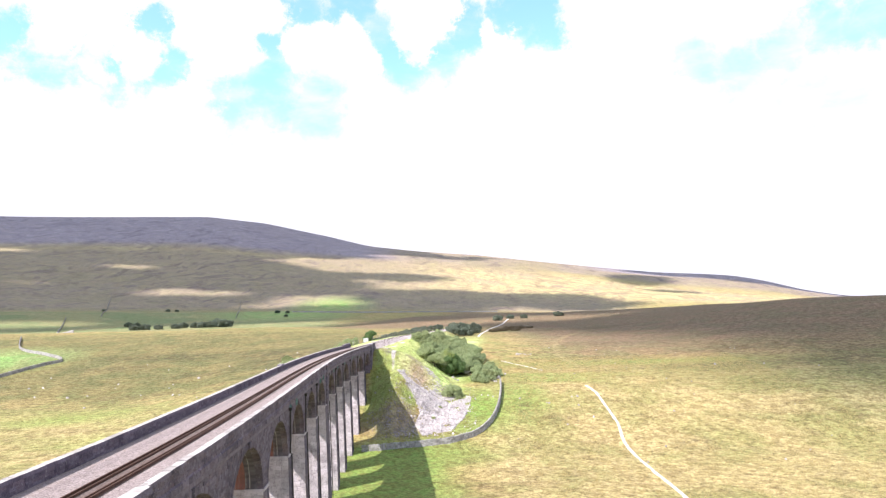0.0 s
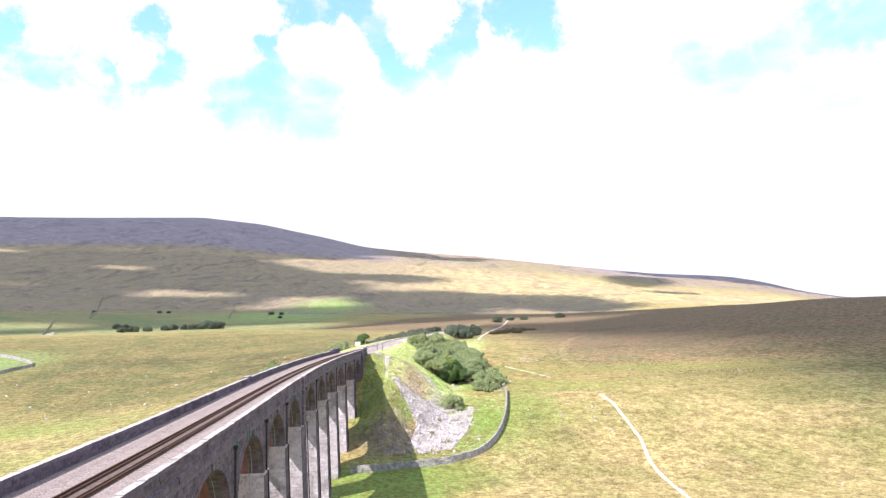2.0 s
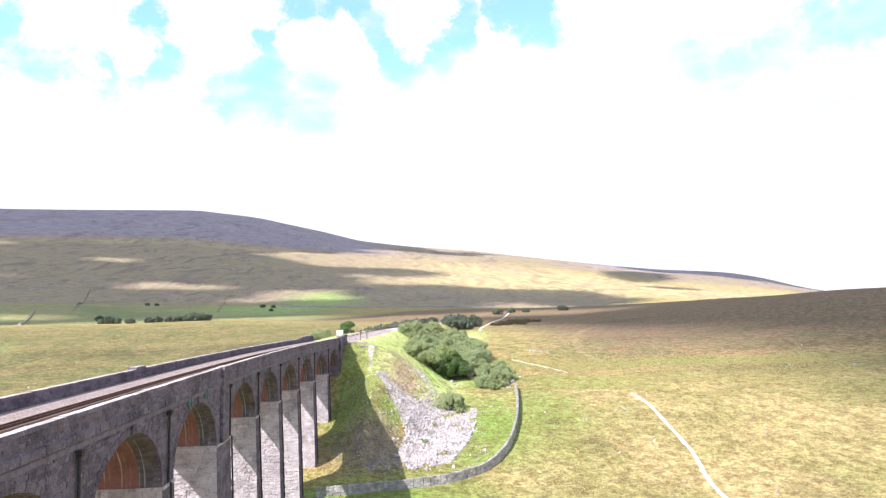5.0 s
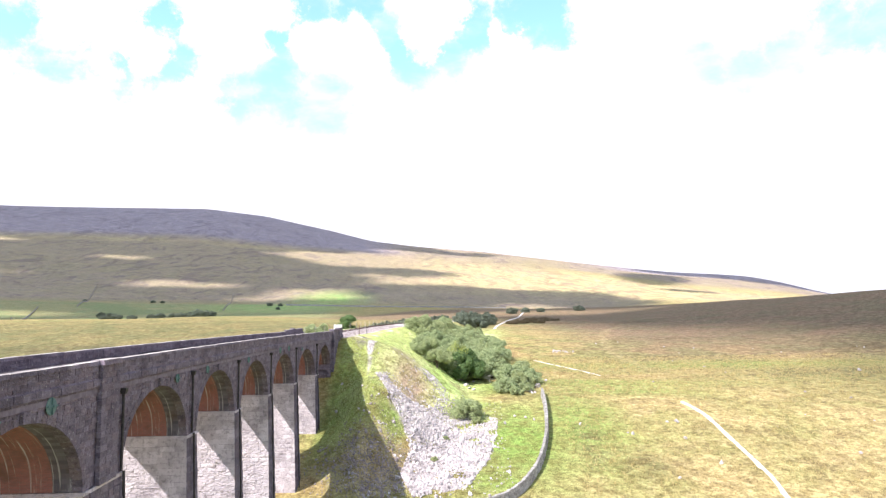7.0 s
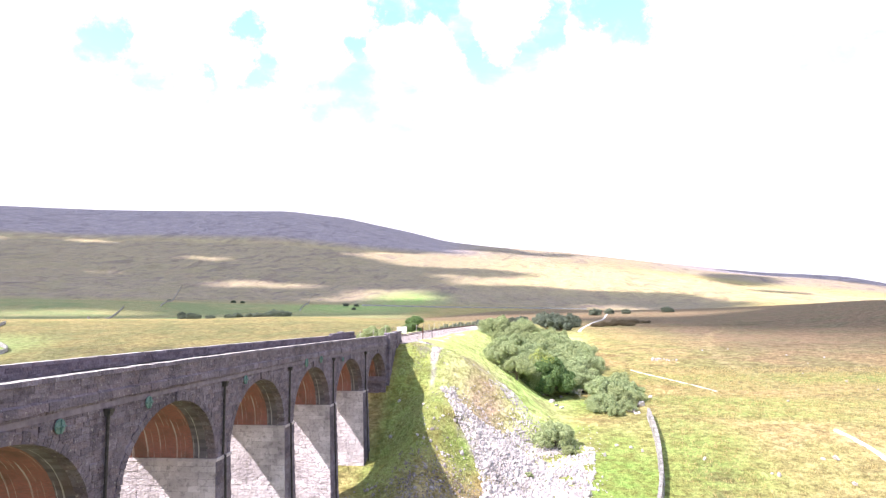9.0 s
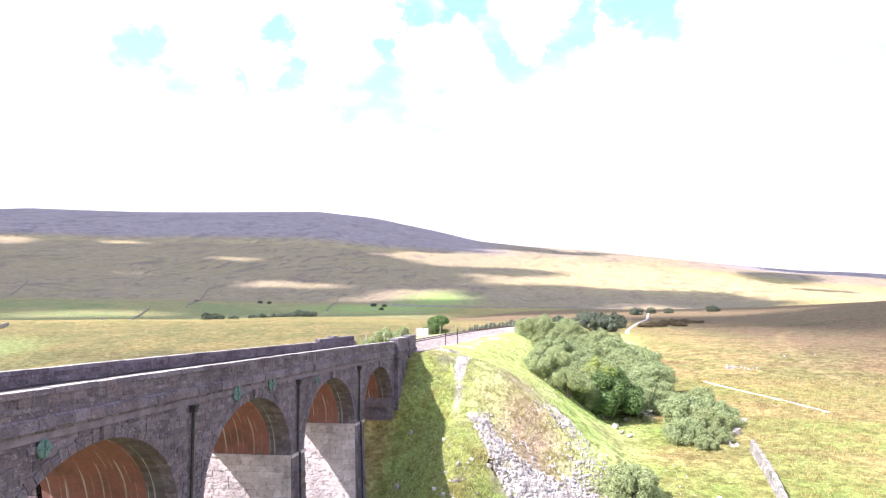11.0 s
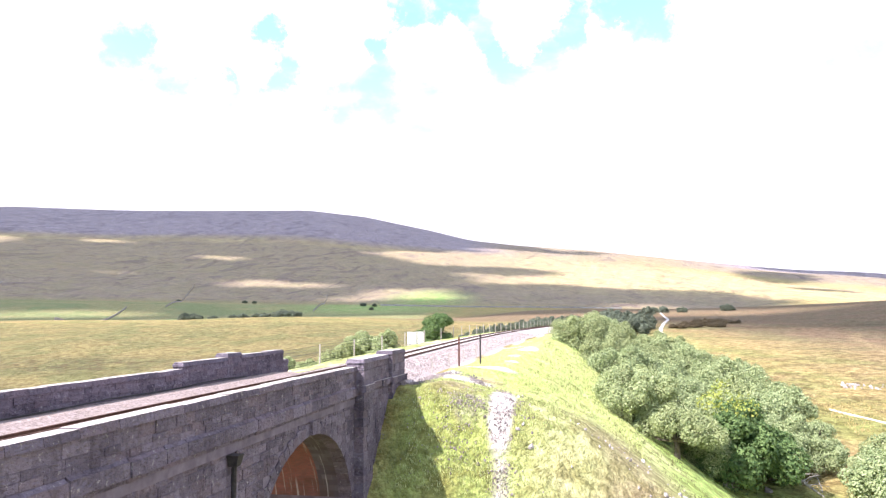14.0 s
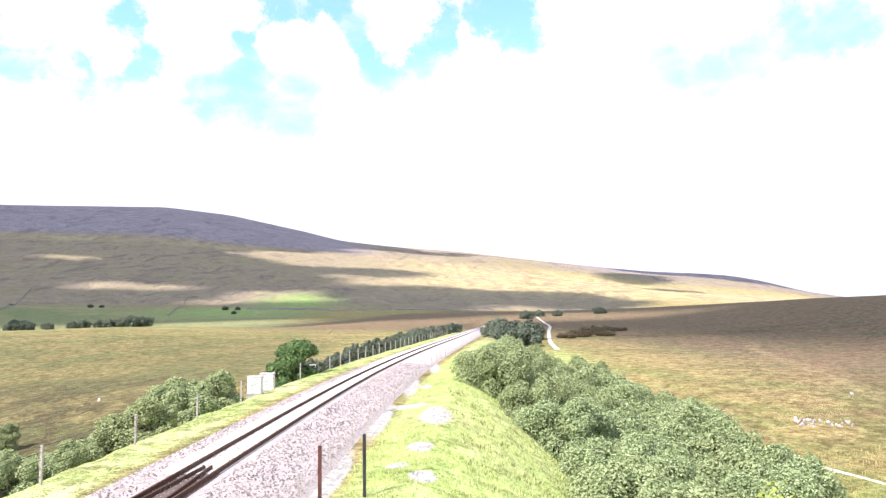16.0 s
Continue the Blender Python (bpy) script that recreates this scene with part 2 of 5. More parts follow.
    l.new(c, b.inputs["Base Color"])
    h = times(n, l, times(n, l, small, 1.6), fine, "ADD")
    relief(n, l, b, h, 1.0, 0.6)
    return m


def stone_material(name, tones, grain=3.0, moss=0.25):
    """Weathered gritstone; tone varies from block to block and with soot and lichen."""
    m, n, l, b = material(name, 0.9)
    p = place(n, l)
    g = n.new("ShaderNodeNewGeometry")
    o = n.new("ShaderNodeObjectInfo")
    vary = times(n, l, times(n, l, g.outputs["Random Per Island"], o.outputs["Random"], "ADD"), 1.0, "MODULO")
    c = blend(n, l, ramp(n, l, vary, 0.05, 0.95), tones[0], tones[1])
    c = blend(n, l, ramp(n, l, vary, 0.7, 0.8, 0, 0.5), c, tones[2])
    soot, spot = noise_node(n, l, 0.35, 5, 0.6, p), noise_node(n, l, grain, 5, 0.65, p)
    drip = noise_node(n, l, 1.0, 4, 0.6, place(n, l, (1.6, 1.6, 0.12)))
    c = blend(n, l, ramp(n, l, soot, 0.42, 0.68, 0, 0.7), c, blend(n, l, 1.0, c, (0.5, 0.49, 0.5), "MULTIPLY"))
    c = blend(n, l, ramp(n, l, drip, 0.58, 0.72, 0, 0.55), c, blend(n, l, 1.0, c, (0.55, 0.54, 0.52), "MULTIPLY"))
    c = blend(n, l, ramp(n, l, spot, 0.6, 0.68, 0, moss), c, (0.40, 0.375, 0.365))
    c = blend(n, l, ramp(n, l, spot, 0.34, 0.5, 0.75, 0), c, blend(n, l, 1.0, c, (0.55, 0.55, 0.55), "MULTIPLY"))
    l.new(c, b.inputs["Base Color"])
    relief(n, l, b, times(n, l, times(n, l, spot, 0.5), noise_node(n, l, grain * 1.1, 3, 0.6, place(n, l, (1, 1, 1.6))), "ADD"), 1.0, 0.16)
    return m


def brick_material(name, one, two, wide, high):
    m, n, l, b = material(name, 0.88)
    uv = n.new("ShaderNodeUVMap")
    t = n.new("ShaderNodeTexBrick")
    t.inputs["Scale"].default_value = 1.0
    t.inputs["Brick Width"].default_value, t.inputs["Row Height"].default_value = wide, high
    t.inputs["Mortar Size"].default_value = 0.012
    t.inputs["Color1"].default_value, t.inputs["Color2"].default_value = (*one, 1), (*two, 1)
    t.inputs["Mortar"].default_value = (*[0.3 * v + 0.09 for v in one], 1)
    l.new(uv.outputs[0], t.inputs["Vector"])
    p = place(n, l)
    stain = noise_node(n, l, 0.5, 5, 0.6, p)
    c = blend(n, l, ramp(n, l, stain, 0.45, 0.7, 0, 0.65), t.outputs["Color"], (0.10, 0.065, 0.055))
    # lime runs where water comes through the joints
    lm = n.new("ShaderNodeMapping")
    lm.inputs["Scale"].default_value = (6.0, 0.2, 1)
    l.new(uv.outputs[0], lm.inputs["Vector"])
    lime = noise_node(n, l, 1.0, 5, 0.62, lm.outputs[0], 0.3)
    c = blend(n, l, ramp(n, l, lime, 0.57, 0.69, 0, 0.75), c, (0.55, 0.53, 0.52))
    l.new(c, b.inputs["Base Color"])
    relief(n, l, b, t.outputs["Fac"], -0.5, 0.01)
    return m


def plain(name, dark, light, scale=8.0, rough=0.8, metal=0.0, bump=0.3, distance=0.02):
    m, n, l, b = material(name, rough, metal)
    p = place(n, l)
    a, d = noise_node(n, l, scale, 5, 0.6, p), noise_node(n, l, scale * 0.13, 4, 0.6, p)
    c = blend(n, l, ramp(n, l, a, 0.3, 0.7), dark, light)
    c = blend(n, l, ramp(n, l, d, 0.4, 0.7, 0, 0.5), c, blend(n, l, 1.0, c, (0.7, 0.68, 0.65), "MULTIPLY"))
    l.new(c, b.inputs["Base Color"])
    relief(n, l, b, a, bump, distance)
    return m


def leaf_material(name, dark, light):
    m, n, l, b = material(name, 0.6)
    g, o = n.new("ShaderNodeNewGeometry"), n.new("ShaderNodeObjectInfo")
    c = blend(n, l, g.outputs["Random Per Island"], dark, light)
    c = blend(n, l, times(n, l, o.outputs["Random"], 0.45), c, blend(n, l, 1.0, c, (0.8, 0.72, 0.6), "MULTIPLY"))
    l.new(c, b.inputs["Base Color"])
    # thin leaves let light through
    glow, mix = n.new("ShaderNodeBsdfTranslucent"), n.new("ShaderNodeMixShader")
    l.new(c, glow.inputs["Color"])
    mix.inputs["Fac"].default_value = 0.27
    l.new(b.outputs[0], mix.inputs[1])
    l.new(glow.outputs[0], mix.inputs[2])
    l.new(mix.outputs[0], n["Material Output"].inputs["Surface"])
    return m


M_GROUND = ground_material()
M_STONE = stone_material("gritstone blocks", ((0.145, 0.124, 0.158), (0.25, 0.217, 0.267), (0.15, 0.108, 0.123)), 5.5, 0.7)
# same gritstone with strong sunlight painted into its tones, for pier sides
M_STONE_SUNLIT = stone_material("sunlit gritstone", ((0.52, 0.47, 0.495), (0.72, 0.665, 0.695), (0.40, 0.35, 0.37)))
M_JOINT = plain("recessed mortar", (0.125, 0.107, 0.14), (0.205, 0.178, 0.22), 2.0)
# lichened coping tops; the sun on them is partly in the colour
M_COPING = stone_material("sunlit weathered coping", ((0.46, 0.42, 0.39), (0.60, 0.56, 0.52), (0.38, 0.34, 0.32)), 2.0, 0.35)
M_BRICK = brick_material("red brick lining", (0.315, 0.122, 0.108), (0.235, 0.095, 0.087), 0.23, 0.075)
M_SOFFIT = brick_material("dark soffit stone", (0.085, 0.078, 0.1), (0.16, 0.148, 0.18), 0.55, 0.3)
M_WALLSTONE = stone_material("dry stone", ((0.34, 0.325, 0.31), (0.58, 0.555, 0.53), (0.25, 0.235, 0.225)), 4.0)
M_BALLAST = plain("track ballast", (0.17, 0.13, 0.122), (0.43, 0.36, 0.34), 9.0, 0.95, 0, 1.0, 0.08)
M_BALLAST_PALE = plain("clean ballast", (0.55, 0.50, 0.47), (0.80, 0.76, 0.72), 9.0, 0.95, 0, 1.0, 0.08)
M_BALLAST_NEW = plain("fresh ballast", (0.36, 0.305, 0.295), (0.62, 0.545, 0.52), 16.0, 0.95, 0, 1.0, 0.08)
M_OILED = plain("oil-stained ballast", (0.085, 0.058, 0.05), (0.22, 0.165, 0.145), 9.0, 0.9, 0, 1.0, 0.08)
M_RAIL = plain("rusted rail", (0.075, 0.038, 0.028), (0.14, 0.075, 0.05), 5.0, 0.7, 0.3)
M_SLEEPER = plain("tarred sleeper", (0.10, 0.075, 0.065), (0.2, 0.165, 0.15), 6.0)
M_PATH = plain("limestone path", (0.50, 0.46, 0.41), (0.74, 0.70, 0.65), 1.6, 0.95)
M_SCREE = stone_material("limestone rubble", ((0.46, 0.42, 0.415), (0.68, 0.63, 0.61), (0.33, 0.29, 0.29)), 3.0, 0.2)
M_STONES = stone_material("ballast stone", ((0.30, 0.25, 0.24), (0.52, 0.45, 0.43), (0.2, 0.17, 0.165)), 9.0, 0.1)
M_IRON = plain("black cast iron", (0.025, 0.024, 0.026), (0.06, 0.055, 0.055), 6.0, 0.6)
M_TEAL = plain("faded green paint", (0.075, 0.155, 0.15), (0.14, 0.23, 0.22), 4.0, 0.6)
M_TIMBER = plain("grey fence timber", (0.30, 0.27, 0.24), (0.52, 0.48, 0.44), 9.0)
M_RUST = plain("rust red post", (0.075, 0.03, 0.025), (0.14, 0.055, 0.04), 9.0)
M_CABINET = plain("pale grey cabinet", (0.62, 0.62, 0.61), (0.74, 0.74, 0.72), 2.0, 0.5, 0, 0.1)
M_BARK = plain("bark", (0.085, 0.07, 0.055), (0.2, 0.17, 0.14), 9.0, 0.95, 0, 0.8, 0.05)
M_LEAF = leaf_material("hawthorn leaf", (0.20, 0.27, 0.12), (0.52, 0.59, 0.32))
M_LEAF_PALE = leaf_material("willow leaf", (0.24, 0.31, 0.14), (0.52, 0.58, 0.31))
M_LEAF_DARK = leaf_material("sycamore leaf", (0.065, 0.13, 0.045), (0.22, 0.33, 0.12))
# distant bushes: bluish haze is mixed into the leaf colour
M_LEAF_FAR = leaf_material("hazy far leaf", (0.11, 0.14, 0.11), (0.22, 0.26, 0.18))
M_BRACKEN = leaf_material("dead bracken", (0.13, 0.105, 0.07), (0.24, 0.195, 0.115))
M_LEAF_YELLOW = leaf_material("turning leaf", (0.30, 0.40, 0.09), (0.50, 0.54, 0.14))
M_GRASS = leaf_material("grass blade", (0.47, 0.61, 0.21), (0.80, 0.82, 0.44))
# slope below the abutment: the viaduct's shade is darkened into the grass colour
M_GRASS_SHADED = leaf_material("shaded slope grass", (0.18, 0.23, 0.08), (0.38, 0.40, 0.17))
M_TUSSOCK = leaf_material("dark tussock", (0.12, 0.14, 0.05), (0.25, 0.24, 0.10))
M_STRAW = leaf_material("straw grass", (0.40, 0.33, 0.14), (0.64, 0.53, 0.26))


# ---- the lie of the land and the line of the railway ----
LINE_Y = (-60, 26, 52, 90, 124, 140, 156, 172, 187, 203, 213, 222, 237, 254, 319, 473)
LINE_X = (-6.5, -15.9, -18.5, -22.1, -26.0, -27.75, -29.0, -29.7, -30.2, -30.4, -30.3, -30.1, -30.0, -29.7, -26.8, -15.8)
LINE = np.polyfit([(v - 200) / 200 for v in LINE_Y], LINE_X, 6)
TURN = np.polyder(LINE)


# past the viaduct the line swings to the right and climbs
JOIN = 226.0
JOIN_X, JOIN_S = np.polyval(LINE, (JOIN - 200) / 200), np.polyval(TURN, (JOIN - 200) / 200) / 200
PAST = np.array([[(v - JOIN) ** k / 100 ** k for k in (2, 3, 4)] for v in (245, 260, 280, 300, 320, 350, 380, 420, 470, 560)])
SWING = np.linalg.lstsq(PAST, np.array((-29.7, -28.7, -27.3, -25.6, -23.7, -20.5, -17.4, -13.2, -8.0, 2.0)) - JOIN_X - JOIN_S * (np.array((245, 260, 280, 300, 320, 350, 380, 420, 470, 560)) - JOIN), rcond=None)[0]


def line_x(y):
    """Sideways place of the railway's centre line at y; straight beyond its ends."""
    c = np.clip(y, -60, JOIN)
    u = np.clip(y - JOIN, 0, 334)
    q = u / 100
    low = np.polyval(LINE, (c - 200) / 200) + np.minimum(y + 60, 0) * np.polyval(TURN, -1.3) / 200
    return low + JOIN_S * u + SWING[0] * q ** 2 + SWING[1] * q ** 3 + SWING[2] * q ** 4 + np.maximum(y - JOIN - 334, 0) * 0.11


def line_slope(y):
    return float(line_x(y + 0.5) - line_x(y - 0.5))


def climb(y):
    """How far the line has risen above the viaduct's deck."""
    return profile(y, (228, 245, 260, 280, 300, 320, 350, 420, 620, 700), (0, 0.22, 0.55, 0.95, 1.2, 1.38, 1.55, 1.75, 2.5, 2.7), 8)


def soft_step(a, b, v):
    s = np.clip((v - a) / (b - a), 0, 1)
    return s * s * (3 - 2 * s)


def profile(v, places, heights, width):
    """A broken line through the given heights, rounded over width."""
    return sum(np.interp(v + width * k / 3, places, heights) for k in range(-3, 4)) / 7


def swell(x, y, size, seed):
    """Cheap smooth unevenness of about unit height."""
    a = np.sin(x / size * 1.3 + 1.7 * seed) + np.sin(y / size * 1.1 + 2.3 * seed)
    b = np.sin((x + 0.7 * y) / size * 2.1 + seed) + np.sin((0.8 * x - y) / size * 1.9 + 3 * seed)
    return (a + 0.6 * b) / 3.2


def land(x, y):
    """Height of the ground at x, y (numpy arrays or numbers)."""
    mid = profile(y, (-200, 100, 140, 168, 178, 190, 207, 216, 240, 280, 300, 330, 480, 620, 760, 1000),
                  (6, 6.4, 7, 7.6, 8.8, 11.5, 14.8, 17.2, 20.2, 22.8, 25, 28, 33.5, 37, 41, 46), 8)
    left = profile(y, (-200, 0, 150, 230, 289, 341, 420, 480, 560, 700, 850, 1000),
                   (2, 4, 6, 10, 15.5, 23.5, 32.5, 37.4, 36.5, 32.5, 34.5, 42), 40)
    right = profile(y, (-200, 0, 190, 237, 300, 416, 520, 650, 900, 1000),
                    (4, 6, 14, 21.5, 31.6, 48.2, 50.2, 48, 47.5, 48), 40)
    z = mid + (left - mid) * soft_step(-45, -140, x) + (right - mid) * soft_step(80, 250, x)
    z = z + 0.5 * swell(x, y, 30, 1) * soft_step(20, 60, abs(x + 25)) + 1.2 * swell(x, y, 90, 2) * soft_step(60, 200, abs(x + 25))
    # far fells, by bearing and distance from the middle of the flight
    r, az = np.hypot(x, y - 100), np.degrees(np.arctan2(x, y - 100))
    foot = profile(az, (-60, -33, -20, -9, 0, 11, 40), (1.4, 1.3, 1.05, 0.97, 0.67, 0.3, 0.3), 3)
    bench = profile(az, (-60, -33, -22, -11.5, -5, 0, 10, 20, 30, 45), (5.5, 5.8, 6.1, 5.2, 4.8, 4.2, 2.95, 1.6, 0.5, 0.4), 2)
    crest = profile(az, (-60, -45, -42.4, -40.8, -33.9, -24.9, -20.6, -16.1, -11.1, -7.9, -3.9, 1, 6.5, 11.7, 15.4, 19, 21, 23, 25.8, 28.5, 45),
                    (7.3, 7.45, 7.52, 7.72, 7.88, 8.28, 8.42, 7.98, 6.92, 6.1, 5.62, 5.2, 4.46, 3.76, 3.28, 3.0, 2.78, 2.35, 1.5, 0.98, 0.7), 0.7)
    rise = lambda el, d: 38 + np.tan(np.radians(el)) * d
    far = np.where(r < 1300, 44 + (rise(foot, 1300) - 44) * soft_step(900, 1300, r),
          np.where(r < 2500, rise(foot, 1300) + (rise(bench, 2500) - rise(foot, 1300)) * (np.clip(r - 1300, 0, None) / 1200) ** 1.15,
          np.where(r < 3300, rise(bench, 2500) + (rise(crest, 3300) - rise(bench, 2500)) * np.clip((r - 2500) / 800, 0, 1) ** 0.8,
                   rise(crest, 3300) - (r - 3300) * 0.12)))
    far = far + swell(x, y, 160, 3) * 5 * soft_step(1200, 1800, r) * (1 - soft_step(3000, 3300, r))
    # ravines running down the fells
    cut = np.sin(az * 1.45 + 1.1 * np.sin(r / 190) + 1.9 * np.sin(az * 0.41)) * np.sin(az * 0.77 + 0.8 * np.sin(r / 310) + 1.0)
    far = far - 2.5 * np.clip(1 - abs(cut) / 0.2, 0, 1) * soft_step(1250, 1450, r) * (1 - soft_step(2300, 2480, r))
    z = z + (far - z) * soft_step(820, 1150, r) * soft_step(120, 75, abs(az))
    # the railway's embankment past the viaduct, with its end falling towards the piers
    d, end = x - line_x(y), 221 - y
    grade = 31.6 + climb(y) * np.where(d > 0, soft_step(19, 8, d), soft_step(-16, -7.5, d))
    top = np.where(d > 0, np.interp(d, (0, 5.5, 7, 13, 15.5, 60), (0, 0, 0.15, -1.2, -2.5, -34)) + 0.75 * np.interp(d, (5.2, 6.2, 9.5, 15), (0, 1, 1, 0)) * soft_step(226, 236, y), np.interp(-d, (0, 5.6, 8, 60), (0, 0, -0.5, -36)))
    fall = np.interp(end, (-1.5, 0, 4.5, 8, 14, 25, 45), (0, 0.6, 4.7, 5.3, 6.0, 12.5, 27))
    steep = np.interp(end, (-1.5, 0, 2.2, 4.6, 5.8, 8, 18, 25, 45), (0, 0.8, 3.3, 5.0, 8.0, 9.4, 14.8, 16.8, 27))
    bank = grade + top - fall - (steep - fall) * soft_step(14, 6, abs(d))
    k = 1.2
    h = np.clip(0.5 + 0.5 * (bank - z) / k, 0, 1)
    z = z + (bank - z) * h + k * h * (1 - h)
    return z + (grade - z) * soft_step(11, 6, abs(d)) * soft_step(225, 240, y) * soft_step(700, 560, y)

# ---- helpers for building ----
def mesh_object(name, verts, faces, mat, parent=None, smooth=False, label=""):
    me = bpy.data.meshes.new(name)
    me.from_pydata([tuple(map(float, v)) for v in verts], [], [tuple(map(int, f)) for f in faces])
    me.materials.append(mat)
    if smooth:
        me.polygons.foreach_set("use_smooth", [True] * len(me.polygons))
    me.update()
    ob = new(name, me)
    if parent is not None:
        ob.parent = parent
    if label:
        tagged(ob, label)
    return ob


def part(name, bm, mat, parent, label=""):
    me = bpy.data.meshes.new(name)
    bm.to_mesh(me)
    bm.free()
    me.materials.append(mat)
    ob = new(name, me)
    ob.parent = parent
    if label:
        tagged(ob, label)
    return ob


def thing(name, label, category, at=None, group="", kind=""):
    ob = new(name)
    ob.empty_display_size = 0.3
    if at is not None:
        ob.matrix_world = at
    return tagged(ob, label, category, group, kind)


GRID = land(*np.meshgrid(np.arange(-60, 141), np.arange(90, 481))).tolist()


def height(x, y):
    """Height of the ground, from a one-metre grid near the railway."""
    if -60 <= x < 140 and 90 <= y < 480:
        i, k = int(x + 60), int(y - 90)
        u, v = x + 60 - i, y - 90 - k
        a, b = GRID[k], GRID[k + 1]
        return (a[i] * (1 - u) + a[i + 1] * u) * (1 - v) + (b[i] * (1 - u) + b[i + 1] * u) * v
    return float(land(np.array(float(x)), np.array(float(y))))


class Pieces:
    """Gathers vertices and faces of many small solids for one mesh."""

    def __init__(self):
        self.v, self.f = [], []

    def add(self, verts, faces):
        k = len(self.v)
        self.v += verts
        self.f += [tuple(i + k for i in f) for f in faces]

    def box(self, corners):
        """corners: eight points, the lower four and then the upper four, both counter-clockwise from above."""
        self.add(corners, [(3, 2, 1, 0), (4, 5, 6, 7), (0, 1, 5, 4), (1, 2, 6, 5), (2, 3, 7, 6), (3, 0, 4, 7)])

    def block(self, at, u0, u1, v0, v1, out, inset=0.01):
        """A dressed block on a wall; at(u, v, out) gives its place. The face is smaller than the bed by inset."""
        a = [at(u0, v0, -0.03), at(u1, v0, -0.03), at(u1, v1, -0.03), at(u0, v1, -0.03)]
        b = [at(u0 + inset, v0 + inset, out), at(u1 - inset, v0 + inset, out), at(u1 - inset, v1 - inset, out), at(u0 + inset, v1 - inset, out)]
        self.add(a + b, [(4, 5, 6, 7), (0, 1, 5, 4), (1, 2, 6, 5), (2, 3, 7, 6), (3, 0, 4, 7)])

    def make(self, name, mat, parent=None, label="", smooth=False):
        return mesh_object(name, self.v, self.f, mat, parent, smooth, label)


def tube(points, radii, sides=6):
    """Vertices and faces of a tapered tube along points."""
    verts, faces = [], []
    for i, p in enumerate(points):
        p = Vector(p)
        d = (Vector(points[min(i + 1, len(points) - 1)]) - Vector(points[max(i - 1, 0)])).normalized()
        a = d.cross(Vector((0.3, 0.9, 0.2))).normalized()
        b = d.cross(a)
        for k in range(sides):
            t = 2 * math.pi * k / sides
            verts.append(tuple(p + radii[i] * (math.cos(t) * a + math.sin(t) * b)))
    for i in range(len(points) - 1):
        for k in range(sides):
            j = (k + 1) % sides
            faces.append((i * sides + k, i * sides + j, (i + 1) * sides + j, (i + 1) * sides + k))
    faces.append(tuple(range(sides - 1, -1, -1)))
    faces.append(tuple((len(points) - 1) * sides + k for k in range(sides)))
    return verts, faces


# ---- ground: one sheet to the horizon ----
HUB = (-14.0, 206.0)


# worn stony ground: strength, centre and half sizes
BARE = ((0.42, -21.2, 221.5, 2.6, 3.0), (0.95, -22, 233.6, 3.0, 1.6), (0.9, -20.5, 240.2, 0.8, 1.3), (0.9, -20.8, 246.5, 0.9, 1.8), (0.7, -21.8, 242.7, 1.0, 1.0), (0.95, -20.1, 257, 1.3, 4.5),
        (0.8, -22.2, 262.5, 2.2, 1.6), (0.7, -21, 275, 0.8, 3), (0.95, -19.6, 222.6, 0.9, 4.5), (0.95, -25, 229.5, 2.6, 2.2), (0.9, -22.3, 227.2, 2.2, 1.2), (0.6, -8, 206, 9, 9), (0.9, -24.8, 227, 1.0, 2.6),
        (0.5, -19.3, 217.5, 0.9, 4.5), (0.85, -24.6, 242, 0.9, 8), (0.8, -23.8, 258, 1.0, 11), (0.75, -22.4, 276, 1.0, 11), (0.7, -20.4, 296, 1.0, 12))


# dead bracken and rust-brown turf on the bank
RUST = ((0.55, -15, 191, 9, 7), (1.0, -12, 214, 5.5, 6.5), (1.0, -11.5, 218, 5.0, 8.0), (0.9, -21.2, 228.6, 1.5, 1.2), (0.7, -22.6, 223.8, 1.8, 2.0), (0.8, -13, 224, 4.5, 8), (0.6, -15.5, 219, 3, 5))

# dark rushes and bracken growing in the turf
SCRUB = ((0.9, -142, 349, 42, 13), (0.8, -100, 352, 24, 10), (0.8, -80, 348, 20, 8), (0.7, -160, 322, 26, 7), (0.6, -104, 300, 30, 8), (0.8, 46, 442, 16, 7), (0.9, 66, 452, 18, 6), (0.9, 86, 462, 16, 5), (0.8, 108, 474, 18, 5), (0.55, 120, 300, 30, 9), (0.5, 90, 262, 26, 7),
         (0.5, 140, 262, 30, 10), (0.45, 70, 330, 30, 8), (0.5, 128, 352, 36, 10), (0.5, 60, 176, 7, 6), (0.45, 27, 196, 4, 6), (0.6, 20, 204, 3, 9), (0.5, -84, 250, 20, 6), (0.5, -120, 262, 26, 7), (1.0, -78, 318, 22, 18), (1.0, -92, 338, 20, 12), (0.9, -68, 300, 12, 14))

# a faint trodden way over the moor
TRAIL = ((67, 412), (57, 385), (49.5, 352), (44.5, 330), (42.7, 312), (42, 298), (44, 280), (47, 262))


def worn(x, y):
    return max(much * min(1, max(0, 1.3 - math.hypot((x - cx) / rx, (y - cy) / ry))) for much, cx, cy, rx, ry in BARE + RUST)


